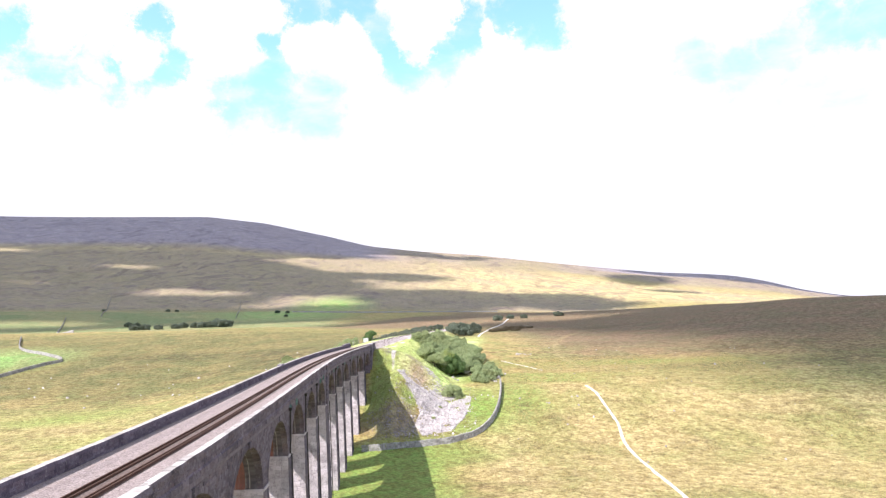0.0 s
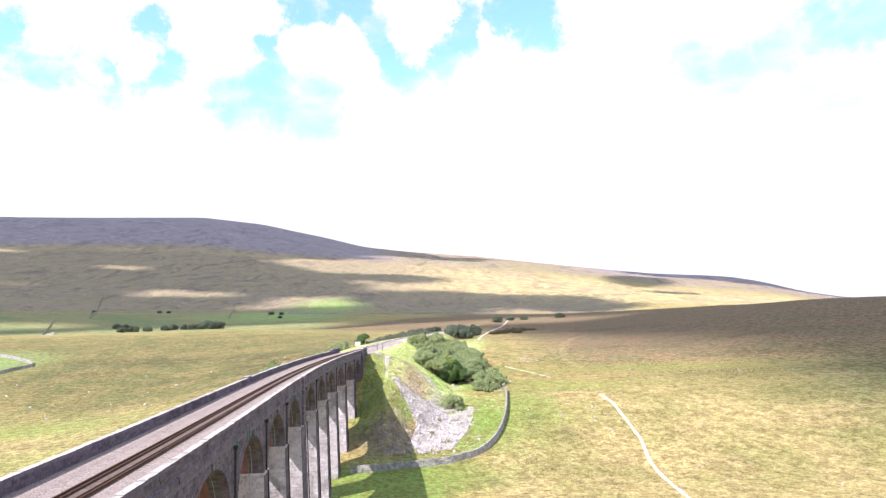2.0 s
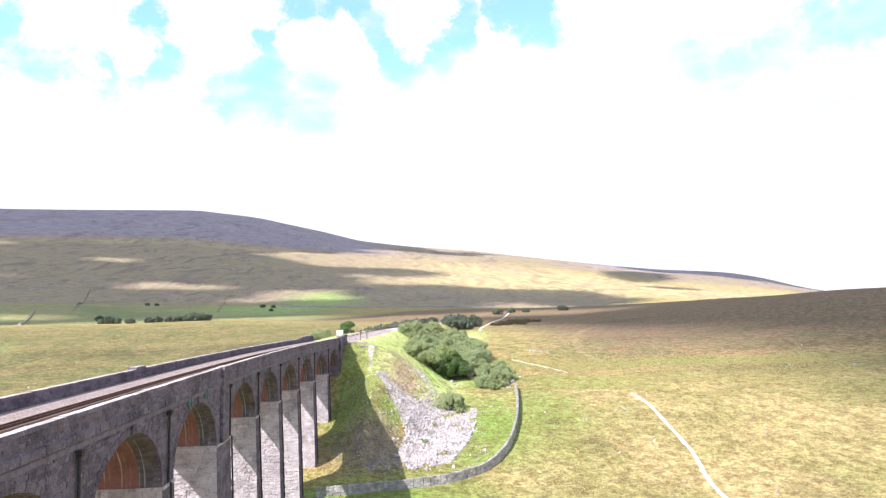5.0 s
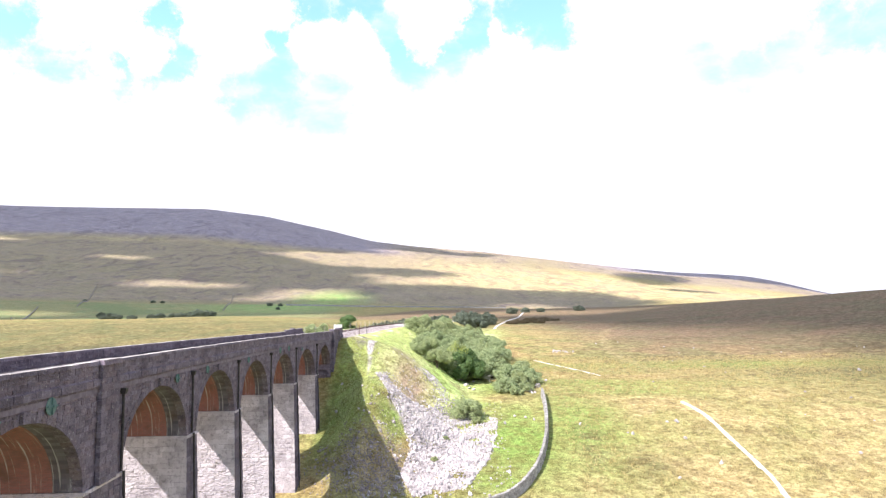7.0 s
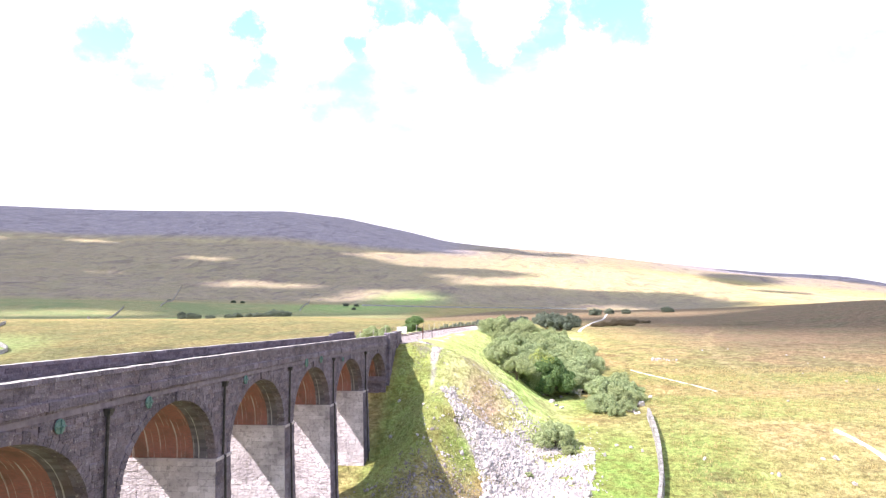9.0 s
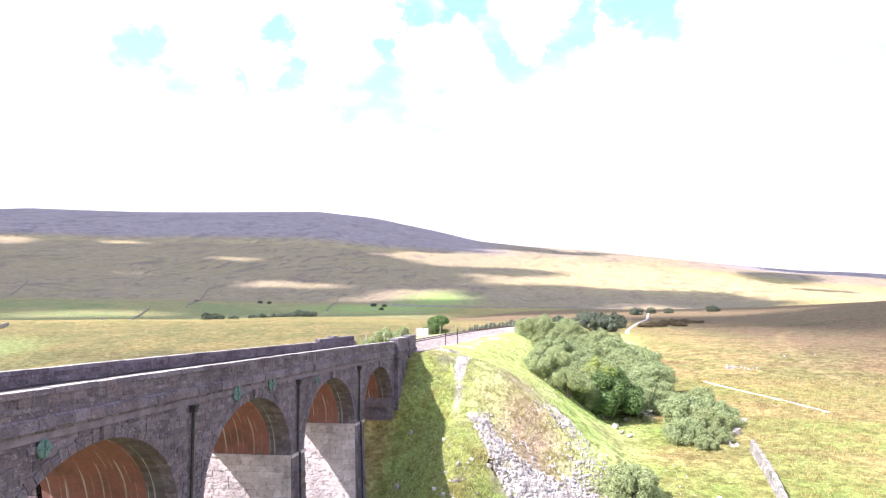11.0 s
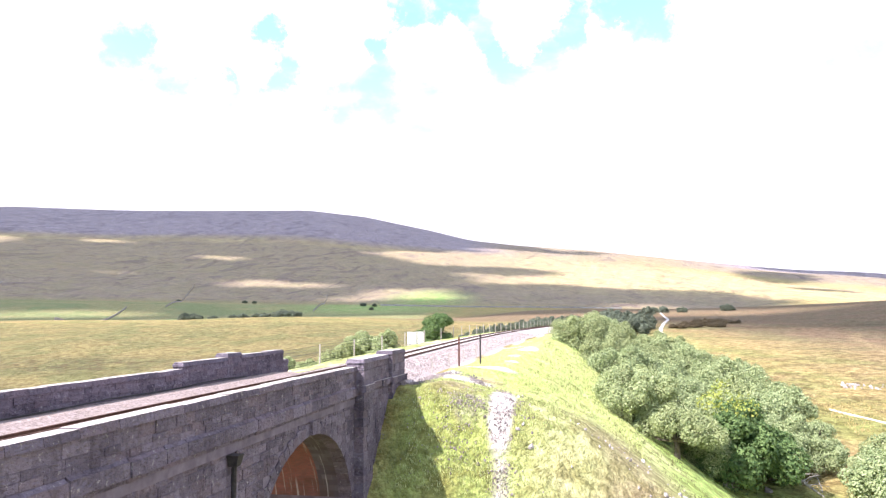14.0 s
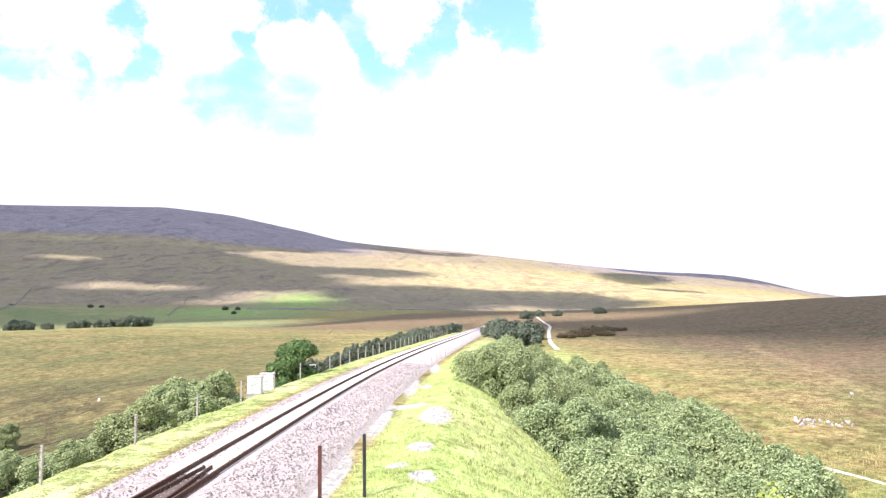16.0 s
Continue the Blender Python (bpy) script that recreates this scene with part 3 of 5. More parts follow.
def build_ground():
    rings = np.concatenate([np.linspace(0.6, 60, 84), np.geomspace(60.8, 4800, 250)])
    bearing = np.concatenate([np.linspace(-60, 60, 380, endpoint=False), np.linspace(60, 300, 170, endpoint=False)])
    a = np.radians(bearing)
    x = HUB[0] + rings[:, None] * np.sin(a)[None, :]
    y = HUB[1] + rings[:, None] * np.cos(a)[None, :]
    z = land(x, y)
    near = soft_step(400, 200, rings)[:, None]
    rough = np.array([[noise.noise((px * 0.35, py * 0.35, 0)) + 0.6 * noise.noise((px * 0.9, py * 0.9, 5)) for px, py in zip(rx, ry)] for rx, ry in zip(x, y)])
    z = z + rough * 0.14 * near * soft_step(4.5, 8, abs(x - line_x(y)))
    count, spokes = len(rings), len(bearing)
    verts = np.stack([x, y, z], -1).reshape(-1, 3)
    i, k = np.meshgrid(np.arange(count - 1), np.arange(spokes), indexing="ij")
    j = (k + 1) % spokes
    faces = np.stack([i * spokes + k, (i + 1) * spokes + k, (i + 1) * spokes + j, i * spokes + j], -1).reshape(-1, 4)
    faces = [tuple(f) for f in faces[:, ::-1].tolist()] + [tuple(range(spokes))]
    ob = mesh_object("ground", verts, faces, M_GROUND, None, True)
    px, py = verts[:, 0], verts[:, 1]
    d = px - line_x(py)
    r, az = np.hypot(px, py - 100), np.degrees(np.arctan2(px, py - 100))
    spot = lambda cx, cy, rx, ry: np.clip(1.3 - np.hypot((px - cx) / rx, (py - cy) / ry), 0, 1)
    bank = soft_step(5.5, 7, d) * soft_step(36, 25, d) * soft_step(205, 222, py) * soft_step(420, 330, py)
    bank = np.maximum(bank, 0.9 * soft_step(-4.2, -5.4, d) * soft_step(-13, -9.5, d) * soft_step(224, 232, py) * soft_step(560, 420, py))
    # pale bank colour held back beside the abutment, painting in the viaduct's shadow
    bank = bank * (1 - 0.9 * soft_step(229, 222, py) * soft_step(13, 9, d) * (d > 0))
    lush = np.maximum.reduce([0.85 * spot(-12, 170, 22, 14), 0.95 * spot(8, 205, 13, 20), 0.75 * spot(18, 212, 12, 22), 0.6 * spot(-55, 120, 22, 40), 0.7 * spot(-128, 226, 22, 13), 0.9 * spot(-17.3, 210, 2.6, 6), 0.9 * spot(-13.5, 201.5, 3, 4), 0.8 * spot(2.8, 224, 5, 4), 0.85 * spot(9, 217, 5, 9), 0.8 * spot(4, 190, 6, 6), 0.5 * spot(-90, 190, 26, 10), 0.95 * spot(2.5, 240, 6, 8),
                              0.0 * px,
                              0.7 * soft_step(3, 6, d) * soft_step(20, 8, d) * soft_step(188, 200, py) * soft_step(240, 222, py),
                              0.85 * spot(17.6, 209, 2.2, 14), 0.7 * spot(23, 221, 7, 3), 0.6 * spot(33, 236, 24, 5), 0.55 * spot(36, 245, 30, 7), 0.5 * spot(70, 275, 60, 8)])
    lush = np.maximum(lush, 0.92 * soft_step(34, 22, d) * soft_step(1, 4, d) * soft_step(184, 174, py))
    straw = 0.66 * soft_step(275, 215, py) * np.maximum(soft_step(30, 44, d), 0.8 * soft_step(-14, -24, d))
    lush = lush * (1 - 0.5 * soft_step(500, 900, r))
    bare = np.maximum.reduce([much * spot(cx, cy, rx, ry) for much, cx, cy, rx, ry in BARE])
    rust = np.maximum.reduce([much * spot(cx, cy, rx, ry) for much, cx, cy, rx, ry in RUST])
    # left moor: greener turf, its colour also darkened for thin cloud shade
    olive = 0.85 * soft_step(-42, -60, px) * soft_step(520, 420, py) * soft_step(225, 290, py)
    # brown moor grass, with part of the cloud's shade put into its colour
    brown = np.clip(soft_step(12, 64, px) * soft_step(220, 345, py) + soft_step(330, 600, py) * soft_step(-60, 10, px), 0, 1) * soft_step(1500, 1000, r) * 0.9
    brown = np.maximum(brown, 0.9 * soft_step(470, 540, py) * soft_step(1000, 860, py) * soft_step(-230, -60, px))
    heather = soft_step(1250, 1500, r) * (0.75 + 0.25 * soft_step(2350, 2650, r)) * soft_step(14, -4, az - 4 * soft_step(2400, 3000, r))
    heather = np.maximum(heather, soft_step(2520, 2680, r) * soft_step(2, 9, az))
    # fell foot: heather brown laid in to tint the cloud shadow there
    heather = np.maximum(heather, 0.85 * soft_step(1250, 1400, r) * soft_step(1950, 1650, r) * soft_step(16, 11, az))
    pale = soft_step(1480, 1900, r) * soft_step(-10, 3, az) * soft_step(2650, 2400, r) * 0.9
    field = soft_step(560, 720, r) * soft_step(1400, 1150, r) * soft_step(-9, -13, az) * 0.7
    field = np.maximum(field, 0.8 * spot(-235, 352, 36, 30) + 0)
    # mask of the high ridges that take the painted haze tint
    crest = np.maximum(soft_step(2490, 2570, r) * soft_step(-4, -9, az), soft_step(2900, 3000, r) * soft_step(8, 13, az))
    rim = soft_step(2400, 2460, r) * soft_step(2560, 2500, r) * soft_step(-10, -14, az)
    pale = np.maximum(pale, 0.55 * rim)
    pasture = 0.95 * np.maximum(spot(-300, 1180, 110, 150), spot(-270, 1480, 80, 170)) * soft_step(-5, -8, az)
    pasture = np.maximum(pasture, spot(-245, 345, 46, 48))
    trodden = 0 * px
    for (ax, ay), (bx, by) in zip(TRAIL, TRAIL[1:]):
        f = np.clip(((px - ax) * (bx - ax) + (py - ay) * (by - ay)) / ((bx - ax) ** 2 + (by - ay) ** 2), 0, 1)
        trodden = np.maximum(trodden, 0.35 * soft_step(2.6, 0.4, np.hypot(px - ax - f * (bx - ax), py - ay - f * (by - ay))))
    scrub = np.maximum.reduce([much * spot(cx, cy, rx, ry) for much, cx, cy, rx, ry in SCRUB])
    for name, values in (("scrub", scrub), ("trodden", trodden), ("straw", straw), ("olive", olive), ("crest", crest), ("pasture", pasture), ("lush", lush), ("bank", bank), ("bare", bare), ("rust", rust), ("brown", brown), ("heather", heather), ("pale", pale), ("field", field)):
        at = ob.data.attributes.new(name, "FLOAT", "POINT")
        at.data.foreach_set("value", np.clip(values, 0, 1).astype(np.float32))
    return tagged(ob, "rough straw and green moorland grass rising to heather fells", "ground", kind="structure")


ground = build_ground()


# ---- the viaduct ----
TOP, DECK, SPRING, CROWN, HALF = 33.15, 31.6, 26.05, 30.7, 4.1
FAR_END = 224.2


LINE_TABLE = line_x(np.arange(-100, 760, 0.5)).tolist()


def along(y, w, z):
    """A place on the viaduct: y along it, w to the right of its centre line."""
    q = (y + 100) * 2
    i = int(q)
    x = LINE_TABLE[i] + (LINE_TABLE[i + 1] - LINE_TABLE[i]) * (q - i)
    s = (LINE_TABLE[i + 2] - LINE_TABLE[i - 1]) / 1.5
    k = 1 / math.sqrt(1 + s * s)
    return (x + w * k, y - w * s * k, z)


# piers from the far end: centre and half width at the springing
PIERS = [(203.1 - 15.65 * i, 1.35) for i in range(5)] + [(122.8, 2.8)] + [(105.0 - 15.6 * i, 1.35) for i in range(5)] + [(25.0, 2.8)] + [(7.2 - 15.6 * i, 1.35) for i in range(4)]
NEAR_END = PIERS[-1][0]
BAYS = [(PIERS[0][0] + 1.35, 215.7)] + [(PIERS[i + 1][0] + PIERS[i + 1][1], PIERS[i][0] - PIERS[i][1]) for i in range(len(PIERS) - 1)]


def arch_z(y, bay, grow=0.0):
    """Height of the intrados at y, or of the ring's back with grow; None outside the opening."""
    c, a = (bay[0] + bay[1]) / 2, (bay[1] - bay[0]) / 2 + grow
    t = 1 - ((y - c) / a) ** 2
    return None if t < 0 else SPRING + (CROWN - SPRING + grow) * t ** 0.5


viaduct = thing("railway_viaduct", "long curved railway viaduct of dark weathered gritstone with brick-lined arches", "viaduct", kind="")
rng = random.Random(4)


def courses(lo, hi, low=0.32, high=0.46):
    """Heights of the beds of coursed stonework between lo and hi."""
    z, out = lo, []
    r = random.Random(9)
    while z < hi - 0.2:
        h = r.uniform(low, high)
        if hi - z - h < 0.22:
            h = hi - z
        out.append((z, z + h))
        z += h
    return out


def build_arches():
    for bay in BAYS:
        y0, y1 = bay
        n = 28
        ys = [(y0 + y1) / 2 - math.cos(math.pi * i / n) * (y1 - y0) / 2 for i in range(n + 1)]
        zs = [arch_z(min(max(y, y0 + 1e-6), y1 - 1e-6), bay) for y in ys]
        # brick barrel
        verts, faces, uvs, run = [], [], [], [0.0]
        for i in range(n):
            run.append(run[-1] + math.hypot(ys[i + 1] - ys[i], zs[i + 1] - zs[i]))
        for ws, mat, label in (((-HALF + 0.9, -1.0, 2.55), M_BRICK, "red brick arch lining with white lime runs"), ((2.55, 3.0, HALF - 0.5), M_SOFFIT, "dark stone soffit with white lime runs")):
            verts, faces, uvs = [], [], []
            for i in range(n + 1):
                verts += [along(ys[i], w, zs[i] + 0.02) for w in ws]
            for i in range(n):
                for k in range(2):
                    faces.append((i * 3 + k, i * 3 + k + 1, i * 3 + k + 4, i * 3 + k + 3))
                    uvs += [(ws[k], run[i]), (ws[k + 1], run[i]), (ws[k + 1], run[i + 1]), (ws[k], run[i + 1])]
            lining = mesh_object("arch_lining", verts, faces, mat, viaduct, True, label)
            layer = lining.data.uv_layers.new(name="UVMap")
            layer.data.foreach_set("uv", [c for uv in uvs for c in uv])
        # voussoir rings at both faces
        for side in (1, -1):
            ring, near = Pieces(), side > 0 and y0 > 125
            m = 41 if side > 0 else 21
            for i in range(m):
                t0, t1 = math.pi * (i + 0.04) / m, math.pi * (i + 0.96) / m
                c, a = (y0 + y1) / 2, (y1 - y0) / 2
                back = 0.47 + (0.05 if i % 2 else -0.05)
                out = 0.035 + rng.uniform(0, 0.025)
                pts = []
                for w in ((HALF - 0.6) * side, (HALF + out) * side):
                    for t, g in ((t0, 0), (t1, 0), (t1, back), (t0, back)):
                        pts.append(along(c - math.cos(t) * (a + g), w, SPRING + math.sin(t) * (CROWN - SPRING + g)))
                if near:
                    ring = Pieces()
                ring.add(pts, [(0, 1, 2, 3), (7, 6, 5, 4), (0, 4, 5, 1), (1, 5, 6, 2), (2, 6, 7, 3), (3, 7, 4, 0)])
                if near:
                    ring.make("voussoir", M_STONE, viaduct)
            if not near:
                tagged(ring.make("arch_ring", M_STONE, viaduct, "ring of dark gritstone voussoirs"), kind="stuff")
            if side > 0:
                key, c = Pieces(), (y0 + y1) / 2
                key.box([along(c + a, HALF + b, z) for z in (CROWN + 0.05, DECK - 0.3) for a, b in ((-0.24, -0.1), (-0.24, 0.2), (0.24, 0.2), (0.24, -0.1))])
                key.make("keystone", M_STONE, viaduct)
            # spandrel backing behind the facing blocks
            back = Pieces()
            for i in range(n):
                a, b = ys[i], ys[i + 1]
                quad = [along(a, side * (HALF - 0.015), zs[i]), along(b, side * (HALF - 0.015), zs[i + 1]),
                        along(b, side * (HALF - 0.015), DECK), along(a, side * (HALF - 0.015), DECK)]
                back.add(quad, [(0, 1, 2, 3)])
            back.make("spandrel", M_JOINT if side > 0 else M_STONE, viaduct)


def pier_half(z, base):
    """Half the pier's thickness and half its width across at height z."""
    low = max(0.0, SPRING - z)
    return base + low * 0.028, HALF + 0.05 + low * 0.03


def build_piers():
    for y, half in PIERS:
        foot = min(height(*along(y, w, 0)[:2]) for w in (-7, 0, 7)) - 1.0
        if y < 60:
            foot = 4.0
        a, b = pier_half(foot, half), pier_half(SPRING, half)
        body = Pieces()
        body.box([along(y - a[0], -a[1], foot), along(y - a[0], a[1], foot), along(y + a[0], a[1], foot), along(y + a[0], -a[1], foot),
                  along(y - b[0], -b[1], SPRING), along(y - b[0], b[1], SPRING), along(y + b[0], b[1], SPRING), along(y + b[0], -b[1], SPRING)])
        for s in (-1, 1):
            body.add([along(y - half, s * (HALF - 0.016), SPRING), along(y + half, s * (HALF - 0.016), SPRING), along(y + half, s * (HALF - 0.016), DECK), along(y - half, s * (HALF - 0.016), DECK)], [(0, 1, 2, 3)])
        pier = body.make("pier", M_JOINT, viaduct, "tapering gritstone pier with a wide impost")
        # impost ledge
        imp = Pieces()
        e, f = half + 0.1, HALF + 0.16
        imp.box([along(y - e, -f, SPRING - 0.2), along(y - e, f, SPRING - 0.2), along(y + e, f, SPRING - 0.2), along(y + e, -f, SPRING - 0.2),
                 along(y - e + 0.05, -f, SPRING), along(y - e + 0.05, f, SPRING), along(y + e - 0.05, f, SPRING), along(y + e - 0.05, -f, SPRING)])
        imp.make("impost", M_STONE_SUNLIT, pier)
        # facing blocks: the side towards the open moor, and the two sides under the arches
        blocks, sides = Pieces(), Pieces()
        for z0, z1 in courses(foot, SPRING - 0.2, 0.38, 0.58):
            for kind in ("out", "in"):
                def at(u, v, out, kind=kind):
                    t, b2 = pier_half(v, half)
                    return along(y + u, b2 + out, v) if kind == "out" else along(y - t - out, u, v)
                t, b2 = pier_half(z0, half)
                lim = t if kind == "out" else b2
                u = -lim
                while u < lim - 0.05:
                    n = rng.uniform(0.5, 1.25)
                    e2 = lim if lim - u - n < 0.4 else u + n
                    (blocks if kind == "out" else sides).block(at, u, e2, z0, z1, rng.choice((0.015, 0.03, 0.045, 0.07)))
                    u = e2
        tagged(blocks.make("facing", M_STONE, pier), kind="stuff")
        # sides under the arches get the copy coloured as if in sun
        tagged(sides.make("facing", M_STONE_SUNLIT, pier), kind="stuff")
        # pilaster above the wide piers
        if half > 2:
            pil = Pieces()
            for z0, z1 in courses(SPRING, TOP - 0.2):
                u = -1.3
                while u < 1.25:
                    n = rng.uniform(0.5, 1.0)
                    e2 = 1.3 if 1.3 - u - n < 0.35 else u + n
                    pil.block(lambda uu, v, out: along(y + uu, HALF + 0.1 + out, v), u, e2, z0, z1, 0.2 + rng.uniform(0, 0.04))
                    u = e2
            tagged(pil.make("pilaster", M_STONE, pier, "shallow gritstone pilaster"), kind="stuff")
            for side, rise in ((1, 0.06), (-1, 0.2)):
                l, r = sorted((side * (HALF - 0.45), side * (HALF + 0.48)))
                cap = Pieces()
                cap.box([along(y + a, b, z) for z, k in ((TOP - 0.24, 0), (TOP + rise, 0.1)) for a, b in ((-1.4 + k, l + k), (-1.4 + k, r - k), (1.4 - k, r - k), (1.4 - k, l + k))])
                weathered(cap.make("pilaster_cap", M_STONE, pier), (1,))


def build_spandrel_stones():
    """Coursed facing on the face towards the open moor."""
    stones = Pieces()
    for row, (z0, z1) in enumerate(courses(SPRING, DECK, 0.24, 0.38)):
        y = 2.0 + rng.uniform(0, 0.6)
        while y < 216.0:
            n = rng.uniform(0.35, 0.95)
            c, zc = y + n / 2, (z0 + z1) / 2
            hollow = False
            for bay in BAYS:
                if bay[0] - 0.4 < c < bay[1] + 0.4:
                    top = arch_z(c, bay, 0.55)
                    hollow = top is not None and zc < top
            if not hollow:
                stones.block(lambda u, v, out: along(u, HALF + out, v), y, y + n, z0, z1, rng.choice((0.0, 0.012, 0.028, 0.05)))
            y += n
    tagged(stones.make("facing", M_STONE, viaduct, "coursed gritstone spandrel facing"), kind="stuff")


def strip(name, mat, y0, y1, outline, step=4.0, parent=None, label=""):
    """A bar that follows the railway: outline is a list of (w, z) going round it."""
    p = Pieces()
    n = max(1, int((y1 - y0) / step))
    k = len(outline)
    for i in range(n + 1):
        p.v += [along(y0 + (y1 - y0) * i / n, w, z) for w, z in outline]
    for i in range(n):
        for j in range(k):
            p.f.append((i * k + j, i * k + (j + 1) % k, (i + 1) * k + (j + 1) % k, (i + 1) * k + j))
    p.f += [tuple(range(k)), tuple(range(n * k + k - 1, n * k - 1, -1))]
    return p.make(name, mat, parent, label)


face_rows, coping_rows = [], []


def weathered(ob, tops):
    """Give the upper faces pale lichened stone, with sunlight painted into its tone."""
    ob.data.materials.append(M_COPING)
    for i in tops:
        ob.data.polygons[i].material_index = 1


def build_deck():
    strip("deck", M_JOINT, NEAR_END, FAR_END - 1, [(-HALF + 0.1, DECK - 0.7), (-HALF + 0.1, DECK - 0.02), (HALF - 0.1, DECK - 0.02), (HALF - 0.1, DECK - 0.7)], 4, viaduct)
    for side in (1, -1):
        band, y = Pieces(), NEAR_END
        while y < 216:
            e = min(y + rng.uniform(0.7, 1.3), 216.0)
            if y > 20:
                f, u = rng.uniform(0.19, 0.26), rng.uniform(-0.02, 0.02)
                for z0, z1, g, taper in ((DECK + 0.12 + u, DECK + 0.5 + u, f, 0.02), (DECK + 0.5 + u, DECK + 0.58 + u, f - 0.06, 0.08), (DECK - 0.02, DECK + 0.12 + u, f - 0.12, 0.0)):
                    l, r = sorted((side * (HALF - 0.2), side * (HALF + g)))
                    band.box([along(q, w, z) for z, k in ((z0, 0.0), (z1, taper)) for q, w in ((y + 0.01, l + k), (y + 0.01, r - k), (e - 0.01, r - k), (e - 0.01, l + k))])
            y = e
        tagged(band.make("cornice", M_STONE, viaduct, "projecting gritstone cornice below the parapet"), kind="stuff")
        wall = strip("parapet", M_JOINT, NEAR_END, FAR_END - 0.3, [(side * (HALF - 0.34), DECK - 0.3), (side * (HALF + 0.06), DECK - 0.3), (side * (HALF + 0.06), TOP - 0.22), (side * (HALF - 0.34), TOP - 0.22)], 4, viaduct,
                     "coursed gritstone parapet with pale coping")
        faces = Pieces()
        rows = courses(DECK + 0.58 if side > 0 else DECK - 0.1, TOP - 0.22, 0.15, 0.26)
        single = []
        for z0, z1 in rows:
            y = 6.0
            while y < FAR_END - 0.6:
                n = rng.uniform(0.4, 1.0)
                w = HALF + 0.06 if side > 0 else -(HALF - 0.34)
                at = lambda u, v, out, w=w: along(u, w + out, v)
                out = rng.choice((0.008, 0.018, 0.03, 0.045))
                if side > 0 and y > 172 and len(single) < 290:
                    single.append((y, min(y + n, FAR_END - 0.4), z0, z1, out))
                else:
                    faces.block(at, y, min(y + n, FAR_END - 0.4), z0, z1, out)
                y += n
        tagged(faces.make("facing", M_STONE, wall), kind="stuff")
        face_rows.append((wall, single))
        # coping stones, each with weathered top coloured paler as if in sun
        cop, pale_tops = Pieces(), []
        y = 4.0
        while y < FAR_END - 0.5:
            n = rng.uniform(0.9, 1.5)
            a, b = y + 0.012, min(y + n, FAR_END - 0.4) - 0.012
            up = TOP + rng.uniform(-0.015, 0.015)
            low, l, r = TOP - 0.22, side * (HALF - 0.42), side * (HALF + 0.16)
            pts = [along(a, min(l, r), low), along(a, max(l, r), low), along(b, max(l, r), low), along(b, min(l, r), low),
                   along(a, min(l, r) + 0.04, up), along(a, max(l, r) - 0.04, up), along(b, max(l, r) - 0.04, up), along(b, min(l, r) + 0.04, up)]
            if side > 0 and y > 60:
                coping_rows.append((wall, pts))
            else:
                cop.box(pts)
                pale_tops.append(len(cop.f) - 5)
            y += n
        run = tagged(cop.make("coping_run", M_STONE, wall), kind="stuff")
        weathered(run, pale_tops)




